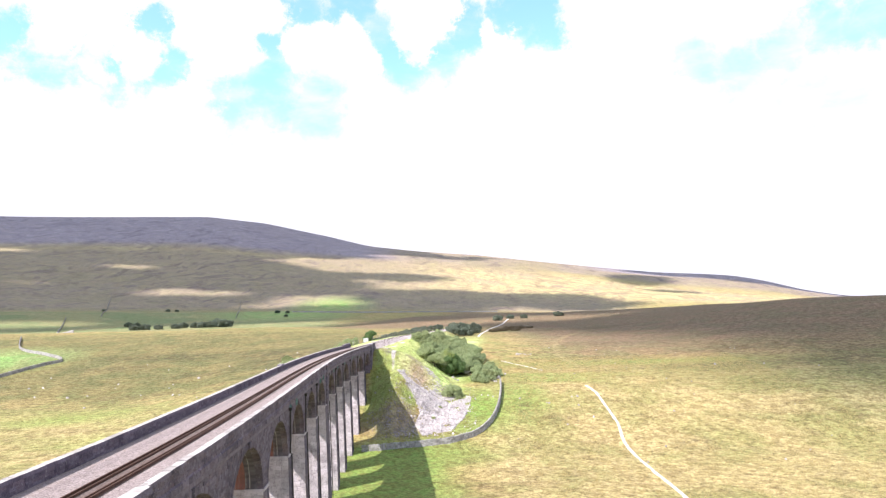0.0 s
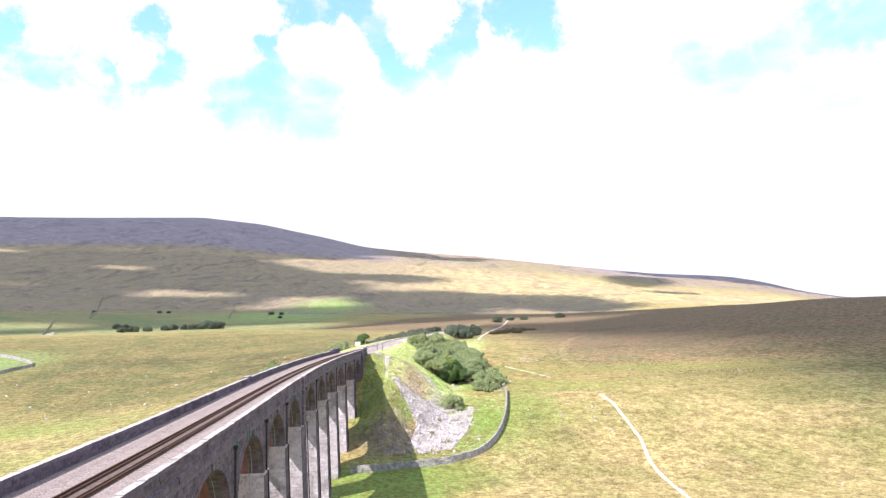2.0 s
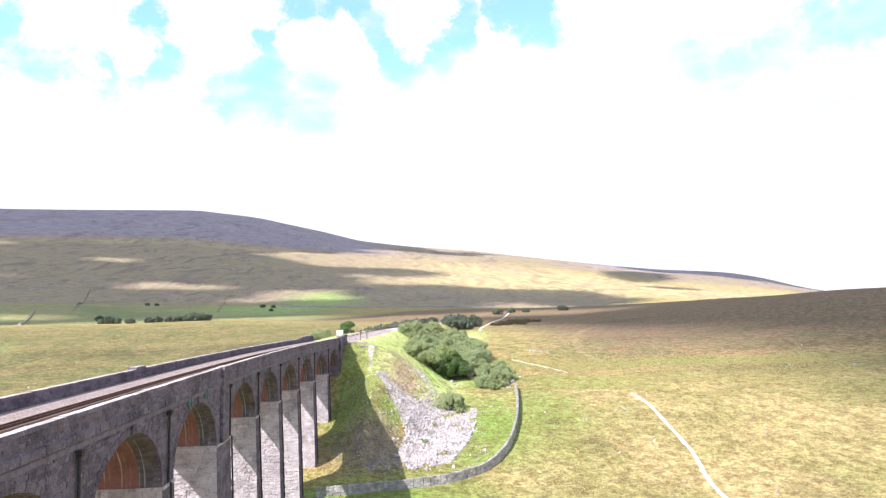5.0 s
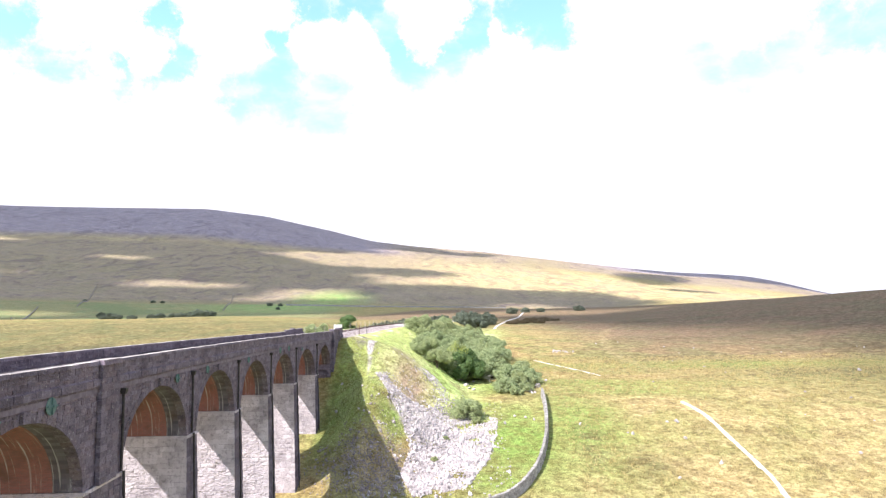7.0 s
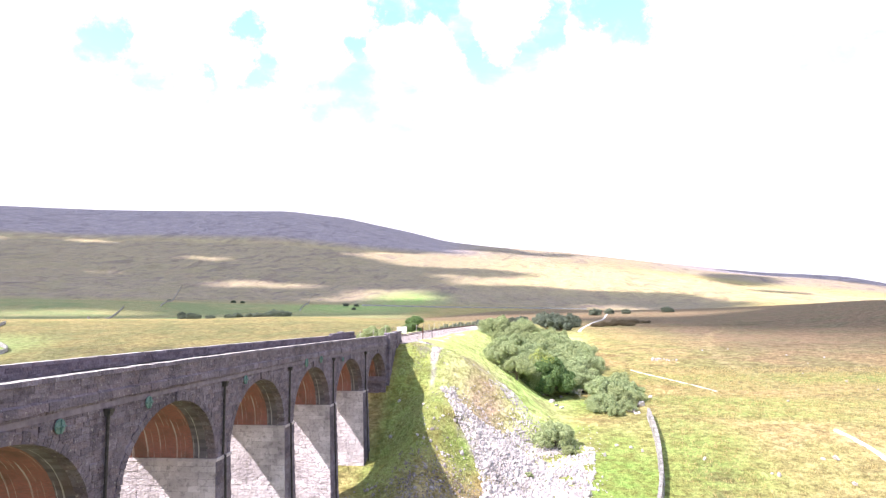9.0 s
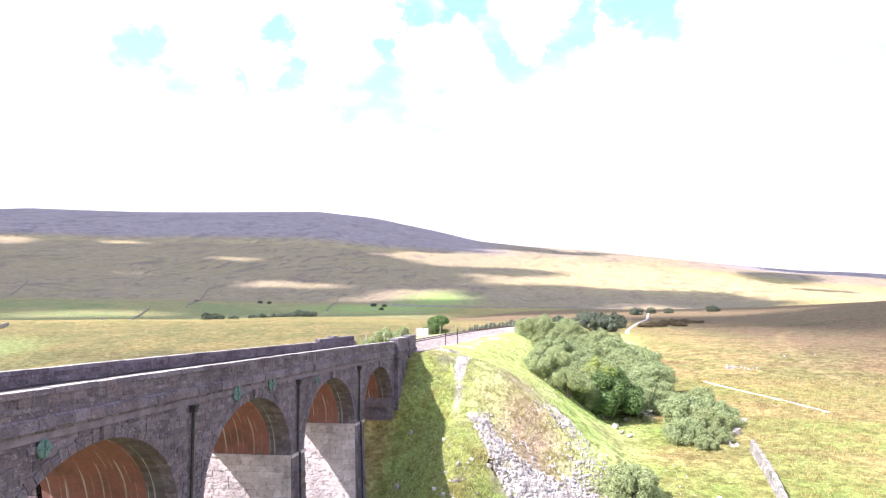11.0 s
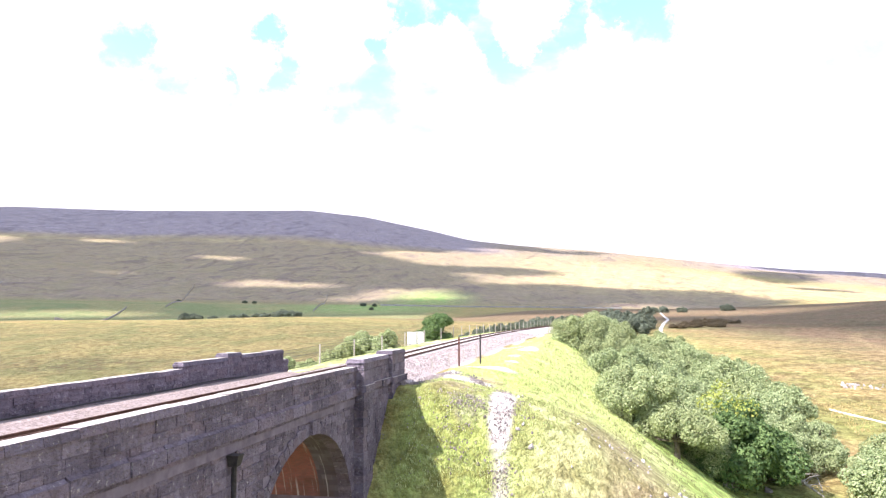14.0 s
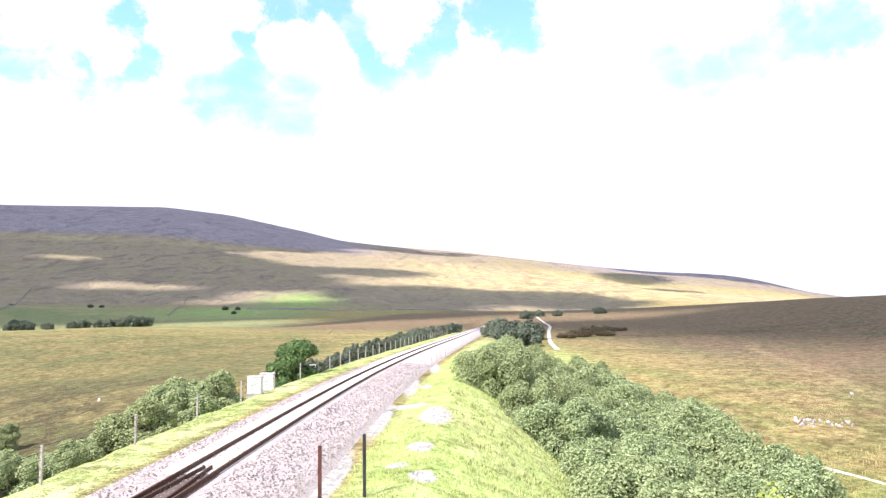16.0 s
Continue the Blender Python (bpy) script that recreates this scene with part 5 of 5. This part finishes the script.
# ---- trees and bushes ----
def leaf_cloud(r, blobs, count, size):
    """Small folded leaf sprays on the skin of a cluster of lobes, thinner inside."""
    verts, faces = [], []
    weights = np.cumsum([b[3] ** 2 for b in blobs]).tolist()
    for _ in range(count):
        bx, by, bz, br = r.choices(blobs, cum_weights=weights)[0]
        d = Vector((r.gauss(0, 1), r.gauss(0, 1), r.gauss(0.25, 1))).normalized()
        lump = 1 + 0.3 * noise.noise(d * 2.2 + Vector((bx, by, bz))) + 0.22 * noise.noise(d * 4.2 + Vector((bx, by, bz)))
        c = Vector((bx, by, bz)) + d * br * lump * (r.uniform(0.88, 1.06) if r.random() < 0.8 else r.uniform(0.5, 0.9))
        if c.z < 0.25:
            continue
        n = (d + Vector((r.gauss(0, 0.4), r.gauss(0, 0.4), r.gauss(0.3, 0.4)))).normalized()
        u = n.orthogonal().normalized()
        u = (Matrix.Rotation(r.uniform(0, 6.28), 3, n) @ u) * size * r.uniform(0.6, 1.4)
        w = n.cross(u) * r.uniform(0.5, 0.8)
        k = len(verts)
        verts += [tuple(c - u), tuple(c - w * 0.9 + n * size * 0.25), tuple(c + u), tuple(c + w * 0.9 + n * size * 0.25)]
        faces += [(k, k + 1, k + 2), (k, k + 2, k + 3)]
    return verts, faces


def build_tree(name, label, category, seed, high, wide, leaf, count, size=0.2, stem=0.3, group="", skirt=7):
    """A tree with its foot at the origin: leaning trunk, forked limbs and a crown of leaf sprays over twiggy lobes."""
    r = random.Random(seed)
    root = thing(name, label, category, None, group)
    wood = Pieces()
    lean = Vector((r.uniform(-0.12, 0.12), r.uniform(-0.12, 0.12), 1)) * high * stem
    fork = [(0, 0, -0.5), tuple(lean * 0.5 + Vector((r.uniform(-.1, .1), r.uniform(-.1, .1), 0))), tuple(lean)]
    girth = 0.035 * high + 0.06
    wood.add(*tube(fork, (girth * 1.3, girth, girth * 0.8), 8))
    blobs = []
    for i in range(r.randint(11, 13)):
        a, q = 2.4 * i + r.uniform(-0.4, 0.4), math.sqrt((i + 0.6) / 13)
        x, y = wide * 0.7 * q * math.cos(a), wide * 0.7 * q * math.sin(a)
        z = high * (stem + (1 - stem) * (0.66 - 0.42 * q + r.uniform(-0.16, 0.14)))
        br = wide * r.uniform(0.2, 0.34)
        br = min(br, (high - z) * 0.8) if high - z > 0.6 else br
        blobs.append((x, y, z, br * 0.9))
        for _ in range(6):
            d = Vector((r.gauss(0, 1) + 0.5 * math.cos(a), r.gauss(0, 1) + 0.5 * math.sin(a), r.gauss(0.45, 0.8))).normalized()
            blobs.append((x + d.x * br * 0.85, y + d.y * br * 0.85, z + d.z * br * 0.8, br * r.uniform(0.32, 0.58)))
        mid = lean.lerp(Vector((x, y, z)), 0.5) + Vector((0, 0, -0.06 * high))
        wood.add(*tube([tuple(lean * 0.95), tuple(mid), (x, y, z)], (girth * 0.55, girth * 0.34, girth * 0.1), 5))
        for _ in range(4):
            e = Vector((x, y, z)) + Vector((r.gauss(0, 1), r.gauss(0, 1), r.gauss(0, 0.8))).normalized() * br
            wood.add(*tube([tuple(mid.lerp(Vector((x, y, z)), 0.7)), tuple(e)], (girth * 0.16, girth * 0.04), 4))
    for i in range(skirt):
        a, q = 6.283 * (i + r.uniform(-0.3, 0.3)) / skirt, r.uniform(0.5, 0.75)
        br = wide * r.uniform(0.2, 0.3)
        z = max(br * 0.75, high * r.uniform(0.14, 0.26))
        blobs.append((wide * q * math.cos(a), wide * q * math.sin(a), z, br))
        wood.add(*tube([tuple(lean * 0.6), (wide * q * math.cos(a), wide * q * math.sin(a), z)], (girth * 0.3, girth * 0.08), 4))
    wood.make("trunk", M_BARK, root, "grey-brown trunk with forked limbs")
    v, f = leaf_cloud(r, blobs, count, size)
    mesh_object("crown", v, f, leaf, root)
    return root


def stand(proto, x, y, scale=1.0, turn=0.0, sink=0.1):
    return copy_thing(proto, Matrix.Translation((x, y, height(x, y) - sink)) @ Matrix.Rotation(turn, 4, "Z") @ Matrix.Scale(scale, 4))


def place_first(proto, x, y, turn=0.0):
    proto.matrix_world = Matrix.Translation((x, y, height(x, y) - 0.1)) @ Matrix.Rotation(turn, 4, "Z")


rt = random.Random(21)
haw = [build_tree("hawthorn_tree", "rounded grey-green hawthorn tree on the embankment slope", "tree", 30 + i, 7.0, 4.6, M_LEAF, 44000, 0.088, 0.1, "trees on the embankment") for i in range(3)]
wil = build_tree("willow_tree", "pale grey-green willow with a crooked bare trunk", "tree", 40, 6.0, 4.4, M_LEAF_PALE, 30000, 0.09, 0.3, "trees on the embankment", 0)
syc = build_tree("sycamore_tree", "dark green sycamore with broad bright leaves", "tree", 41, 11.0, 6.2, M_LEAF_DARK, 42000, 0.155, 0.08, "trees on the embankment")
bush = [build_tree("willow_bush", "low spreading grey-green willow bush", "bush", 50 + i, 4.2, 3.6, M_LEAF if i else M_LEAF_PALE, 24000, 0.09, 0.12, "bushes by the railway") for i in range(2)]
far_bush = build_tree("dark_bush", "dark shaded bush standing on the open moor", "bush", 60, 6.0, 5.0, M_LEAF_FAR, 7000, 0.26, 0.1, "bushes on the moor")

tip_v, tip_f = leaf_cloud(random.Random(5), [(-0.9, -2.4, 8.0, 1.3), (-2.2, -2.6, 7.2, 1.0), (0.6, -3.2, 7.0, 1.0)], 420, 0.13)
tagged(mesh_object("crown_tip", tip_v, tip_f, M_LEAF_YELLOW, syc), "bright yellow-green turning leaves", kind="stuff")
place_first(syc, -2.2, 248.0)
place_first(wil, -10.4, 244.5, 0.6)
stand(wil, -7.6, 241.8, 0.85, 2.2)
place_first(haw[0], -14.2, 279.5)
place_first(haw[1], -7.0, 257.0, 1.0)
place_first(haw[2], -1.5, 262.0, 2.0)
for i, (x, y, s) in enumerate(((-9.5, 268, 1.0), (-4.0, 271, 1.15), (2.5, 268, 1.1), (-8.5, 286, 0.95), (-3, 283, 1.2), (3.2, 279, 1.2), (-10.5, 297, 0.9), (-2, 296, 1.1), (4.5, 292, 1.0),
                               (-7, 262, 0.9), (-5.5, 277, 1.05), (0.5, 274, 1.1), (-6.5, 291, 1.0), (0.5, 287, 1.1), (6.5, 285, 1.0), (4.2, 262.5, 1.05), (5.8, 270.5, 1.0), (-11.5, 273, 0.85), (-12, 288, 0.85), (-5, 303, 0.95), (3, 301, 0.9), (-9, 309, 0.9), (-1, 310, 1.0), (-10, 322, 0.8), (-3, 330, 0.9), (5, 254, 0.8), (-6, 250, 0.85), (-4.6, 246.2, 0.72), (1.8, 251.5, 0.8))):
    stand(haw[i % 3], x, y, s * rt.uniform(0.96, 1.12) * (1.17 if x > -3 and y > 255 else 1.05), rt.uniform(0, 6))
place_first(bush[0], -1.0, 216.2)
place_first(bush[1], 10.8, 240.0, 1.0)
for i, (x, y, s) in enumerate(((12.8, 245.0, 1.0), (7.0, 235.5, 0.85), (9.2, 244.0, 1.2), (9.4, 233.0, 0.5), (11.4, 250, 1.15), (11.6, 236.4, 0.55), (1.0, 213.5, 0.35), (-4.5, 205, 0.2), (-6, 197, 0.22))):
    stand(bush[1] if i < 6 else bush[0], x, y, s, rt.uniform(0, 6))
# along the foot of the fence on the other side
thicket = build_tree("willow_thicket", "tall pale grey-green willow thicket behind the railway fence", "bush", 55, 8.8, 3.9, M_LEAF_PALE, 30000, 0.1, 0.1, "bushes by the railway")
place_first(thicket, -41.6, 270.0)
for i, (x, y, s) in enumerate(((-41.4, 277, 1.05), (-44.5, 274, 1.1), (-42.6, 264.5, 0.92), (-46, 256, 0.85), (-47, 266, 1.0), (-43, 242, 0.62), (-42.6, 249, 0.66), (-43.4, 257, 0.7), (-50, 251, 0.9), (-52, 242, 0.85), (-57, 262, 1.0), (-51, 260, 0.95), (-62, 254, 1.0), (-58, 246, 0.9), (-66, 276, 0.8), (-70, 288, 0.7), (-61, 269, 0.9), (-74, 300, 0.55), (-56, 278, 0.75))):
    stand(thicket, x, y, s, rt.uniform(0, 6))
for i, (x, y, s) in enumerate(((-44, 238, 1.0), (-46, 246, 1.3), (-44.5, 251, 1.2), (-49, 243, 1.5), (-50, 251, 1.6), (-47.5, 235, 1.3), (-54, 238, 1.3), (-62, 240, 1.5))):
    stand(bush[i % 2], x, y, s, rt.uniform(0, 6))
tree = build_tree("roadside_tree", "small round bright green tree beside the railway fence", "tree", 45, 10.2, 3.4, M_LEAF_DARK, 20000, 0.14, 0.12)
place_first(tree, -36.9, 293.0)
place_first(far_bush, 99.7, 752.0)
for x, y, s in ((-3, 398, 0.9), (3, 406, 1.1), (-4, 412, 1.0), (2, 420, 1.25), (7, 432, 1.2), (0, 436, 1.1), (9, 446, 1.0), (32, 640, 1.0), (46, 690, 0.9), (60, 700, 0.8), (104, 756, 0.7),
                (-40, 352, 0.7), (-37.5, 364, 0.85), (-35, 378, 0.9), (-33.5, 391, 0.8), (-30.5, 408, 0.85), (-27, 424, 0.9), (-23, 441, 0.85), (-19, 458, 0.75), (-15, 474, 0.7), (-44, 345, 0.6), (-29, 400, 0.7),
                (-386, 825, 1.3), (-376, 832, 1.5), (-366, 846, 1.2), (-352, 862, 1.3), (-344, 866, 1.5), (-330, 868, 1.4), (-322, 868, 1.5), (-312, 872, 1.6), (-303, 872, 2.1), (-294, 876, 1.9), (-420, 905, 1.2), (-432, 908, 1.3), (-318, 1209, 1.0), (-300, 1206, 0.9), (-283, 1129, 0.8),
                (-520, 1240, 0.9), (-505, 1242, 0.8), (-640, 1250, 0.8)):
    stand(far_bush, x, y, s, rt.uniform(0, 6))


bracken = build_tree("bracken_patch", "low dark brown bracken patch on the moor", "bracken", 61, 1.7, 4.6, M_BRACKEN, 3500, 0.28, 0.1, "bracken on the moor")
place_first(bracken, 26, 444)
for x, y, s in ((32, 455, 1.1), (38, 466, 0.9), (20, 438, 0.8), (45, 470, 0.6), (34, 446, 0.8)):
    stand(bracken, x, y, s, rt.uniform(0, 6))


# ---- fences, posts and cabinets by the line ----
def build_post(name, label, high, thick, mat, group=""):
    bm = bmesh.new()
    r = bmesh.ops.create_cube(bm, size=1.0)["verts"]
    bmesh.ops.transform(bm, matrix=Matrix.Translation((0, 0, high / 2 - 0.15)) @ Matrix.Diagonal((thick, thick, high + 0.3, 1)), verts=r)
    top = [v for v in bm.verts if v.co.z > 0]
    bmesh.ops.bevel(bm, geom=[e for e in bm.edges if all(v in top for v in e.verts)], offset=thick * 0.18, segments=1, affect="EDGES")
    return tagged(part(name, bm, mat, None), label, "post" if label else "", group)


def at_line(y, d):
    x, yy, _ = along(y, d, 0)
    return x, yy, height(x, yy)


fence_l = thing("railway_fence", "grey timber post and wire fence along the railway", "fence")
ys = [232.5 + 8.7 * i for i in range(7)] + [292 + 5.5 * i for i in range(34)]
proto = build_post("post", "", 1.7, 0.11, M_TIMBER)
proto.parent = fence_l
proto.location = at_line(ys[0], -7.5)
tops = [at_line(ys[0], -7.5)]
for y in ys[1:]:
    o = new("post", proto.data)
    o.parent = fence_l
    o.location = at_line(y, -7.5)
    tops.append(at_line(y, -7.5))
for h in (0.35, 0.7, 1.05, 1.4, 1.62):
    wire = Pieces()
    wire.add(*tube([(x, y, z + h) for x, y, z in tops], (0.012,) * len(tops), 4))
    wire.make("wire", M_IRON, fence_l)
fence_r = thing("railway_fence", "low pale post and wire fence beside the ballast", "fence")
tops = []
thin = build_post("post", "", 1.15, 0.08, M_TIMBER)
thin.parent = fence_r
for k in range(32):
    y = 231 + 6.0 * k + 0.015 * k * k
    o = thin if k == 0 else new("post", thin.data)
    o.parent = fence_r
    o.location = at_line(y, 4.9)
    tops.append(at_line(y, 4.9))
for h in (0.3, 0.65, 1.0):
    wire = Pieces()
    wire.add(*tube([(x, y, z + h) for x, y, z in tops], (0.01,) * len(tops), 4))
    wire.make("wire", M_TIMBER, fence_r)
red = build_post("marker_post", "tall rust-red post standing in the grass", 2.3, 0.12, M_RUST, "tall posts by the track")
red.location = (-24.1, 235.7, height(-24.1, 235.7))
black = build_post("marker_post", "tall dark post standing in the grass", 2.35, 0.12, M_IRON, "tall posts by the track")
black.location = (-22.65, 237.2, height(-22.65, 237.2))


def build_cabinet(x, y, wide, deep, high):
    """A lineside equipment cabinet: body, roof, two doors and a plinth."""
    c = thing("equipment_cabinet", "pale grey steel equipment cabinet beside the track", "cabinet", pose(x, y, height(x, y)), "lineside cabinets")
    def slab(name, mat, a, b, parent=c):
        bm = bmesh.new()
        r = bmesh.ops.create_cube(bm, size=1.0)["verts"]
        bmesh.ops.transform(bm, matrix=Matrix.Translation([(p + q) / 2 for p, q in zip(a, b)]) @ Matrix.Diagonal((*[q - p for p, q in zip(a, b)], 1)), verts=r)
        bmesh.ops.bevel(bm, geom=list(bm.edges), offset=0.012, segments=1, affect="EDGES")
        return part(name, bm, mat, parent)
    w, d = wide / 2, deep / 2
    slab("plinth", M_WALLSTONE, (-w - 0.06, -d - 0.06, -0.3), (w + 0.06, d + 0.06, 0.18))
    slab("body", M_CABINET, (-w, -d, 0.17), (w, d, high - 0.08))
    slab("roof", M_CABINET, (-w - 0.05, -d - 0.05, high - 0.08), (w + 0.05, d + 0.05, high))
    for s in (-1, 1):
        door = slab("door", M_CABINET, (min(0.01 * s, s * (w - 0.03)), -d - 0.025, 0.24), (max(0.01 * s, s * (w - 0.03)), -d + 0.002, high - 0.14))
        slab("handle", M_IRON, (s * 0.1 - 0.02, -d - 0.06, high * 0.5), (s * 0.1 + 0.02, -d - 0.024, high * 0.5 + 0.14), door)
    return c


build_cabinet(-36.0, 273.0, 1.2, 0.8, 1.7)
build_cabinet(-36.0, 277.5, 1.25, 0.7, 1.75)
build_cabinet(-35.4, 298.0, 0.7, 0.6, 2.0)


# ---- grass standing on the bank and the near moor ----
def build_grass(name, label, mat, count, where, size, seed):
    r = random.Random(seed)
    verts, faces = [], []
    while count:
        x, y = where(r)
        count -= 1
        if abs(x - float(line_x(y))) < 5.8 and y > 222:
            continue
        if -30 < x < -5 and worn(x, y) > r.uniform(0.2, 0.6):
            continue
        z = height(x, y)
        for _ in range(4):
            a, h = r.uniform(0, 6.28), size * r.uniform(0.6, 1.5)
            bx, by = x + r.gauss(0, size * 0.6), y + r.gauss(0, size * 0.6)
            w = size * 0.16
            tx, ty = r.gauss(0, 0.4) * h, r.gauss(0, 0.4) * h
            k = len(verts)
            verts += [(bx - w * math.cos(a), by - w * math.sin(a), z - 0.05), (bx + w * math.cos(a), by + w * math.sin(a), z - 0.05), (bx + tx, by + ty, z + h)]
            faces.append((k, k + 1, k + 2))
    return tagged(mesh_object(name, verts, faces, mat), label, "grass", kind="stuff")


def on_bank(r):
    y = r.uniform(196, 300)
    return float(line_x(y)) + r.uniform(6, 19), y


def on_end(r):
    return r.uniform(-26, -8), r.uniform(190, 226)


build_grass("bank_grass", "short bright green grass on the embankment", M_GRASS, 46000, on_bank, 0.115, 71)
build_grass("bank_grass", "tufted green grass on the slope below the abutment", M_GRASS_SHADED, 22000, on_end, 0.11, 72)
build_grass("tussock", "small dark tussocks dotted over the embankment", M_TUSSOCK, 1500, lambda r: (r.uniform(-19, -7), r.uniform(218, 272)), 0.16, 75)
build_grass("moor_grass", "long straw-coloured moor grass tussocks", M_STRAW, 22000, lambda r: (r.uniform(16, 110), 100 + 190 * r.random() ** 0.8), 0.3, 73)
build_grass("moor_grass", "straw and green moor grass tussocks", M_STRAW, 4000, lambda r: (r.uniform(-60, -42), r.uniform(90, 330)), 0.45, 74)


# ---- loose stones on the ballast shoulders ----
def build_ballast_stones():
    r = random.Random(81)
    shapes = [rock_shape(r, 1.0) for _ in range(10)]
    p = Pieces()
    for _ in range(15000):
        y = 223 + 75 * r.random() ** 1.5
        w = r.choice((r.uniform(1.3, 4.9), r.uniform(1.3, 4.9), r.uniform(-4.0, -1.3), r.uniform(-0.7, 0.7)))
        z = float(np.interp(w, (-4.4, -3.6, -2.2, 2.2, 4.6, 5.2), (-0.5, -0.1, 0.24, 0.24, -0.1, -0.5)))
        size = r.uniform(0.06, 0.14)
        x, yy, zz = along(y, w, rail_z(y) + z)
        v, f = r.choice(shapes)
        p.add([(x + q.x * size, yy + q.y * size, zz + q.z * size) for q in v], f)
    return tagged(p.make("loose_ballast", M_STONES, track, "loose angular ballast stones"), kind="stuff")


build_ballast_stones()


# ---- a fallen limb below the sycamore ----
def build_fallen_limb():
    r = random.Random(6)
    p = Pieces()
    base = Vector((1.4, 253.5, height(1.4, 253.5) + 0.3))
    end = Vector((4.2, 245.4, height(4.2, 245.4) + 0.4))
    mid = base.lerp(end, 0.5) + Vector((0.4, 0, 0.5))
    p.add(*tube([tuple(base), tuple(mid), tuple(end)], (0.2, 0.15, 0.06), 7))
    for k in range(26):
        q = base.lerp(end, r.uniform(0.15, 1)) + Vector((0, 0, 0.3))
        e = q + Vector((r.gauss(0, 1), r.gauss(-0.4, 0.8), r.uniform(0, 1.2)))
        e.z = max(e.z, height(e.x, e.y) + 0.05)
        p.add(*tube([tuple(q), tuple(q.lerp(e, 0.5) + Vector((0, 0, 0.15))), tuple(e)], (0.06, 0.04, 0.012), 5))
    return tagged(p.make("fallen_branch", M_TIMBER), "bleached grey fallen branch with bare twigs on grass", "branch")


build_fallen_limb()


# ---- sleepers, parapet blocks and copings, each a piece of its own ----
def sleeper_mesh():
    p = Pieces()
    p.box([(-1.28, -0.125, 0), (1.28, -0.125, 0), (1.28, 0.125, 0), (-1.28, 0.125, 0), (-1.26, -0.11, 0.12), (1.26, -0.11, 0.12), (1.26, 0.11, 0.12), (-1.26, 0.11, 0.12)])
    me = bpy.data.meshes.new("sleeper")
    me.from_pydata(p.v, [], p.f)
    me.materials.append(M_SLEEPER)
    return me


SLEEPER = sleeper_mesh()
for k in range(228):
    y = 60 + 0.72 * k
    o = new("sleeper", SLEEPER)
    o.parent = track
    s = line_slope(y)
    o.matrix_local = pose(*along(y, 0, rail_z(y) + 0.135), 0, 0, -math.degrees(math.atan(s)))
for wall, rows in face_rows:
    for y0, y1, z0, z1, out in rows:
        p = Pieces()
        p.block(lambda u, v, o: along(u, HALF + 0.06 + o, v), y0, y1, z0, z1, out)
        p.make("stone", M_STONE, wall)
for wall, pts in coping_rows:
    p = Pieces()
    p.box(pts)
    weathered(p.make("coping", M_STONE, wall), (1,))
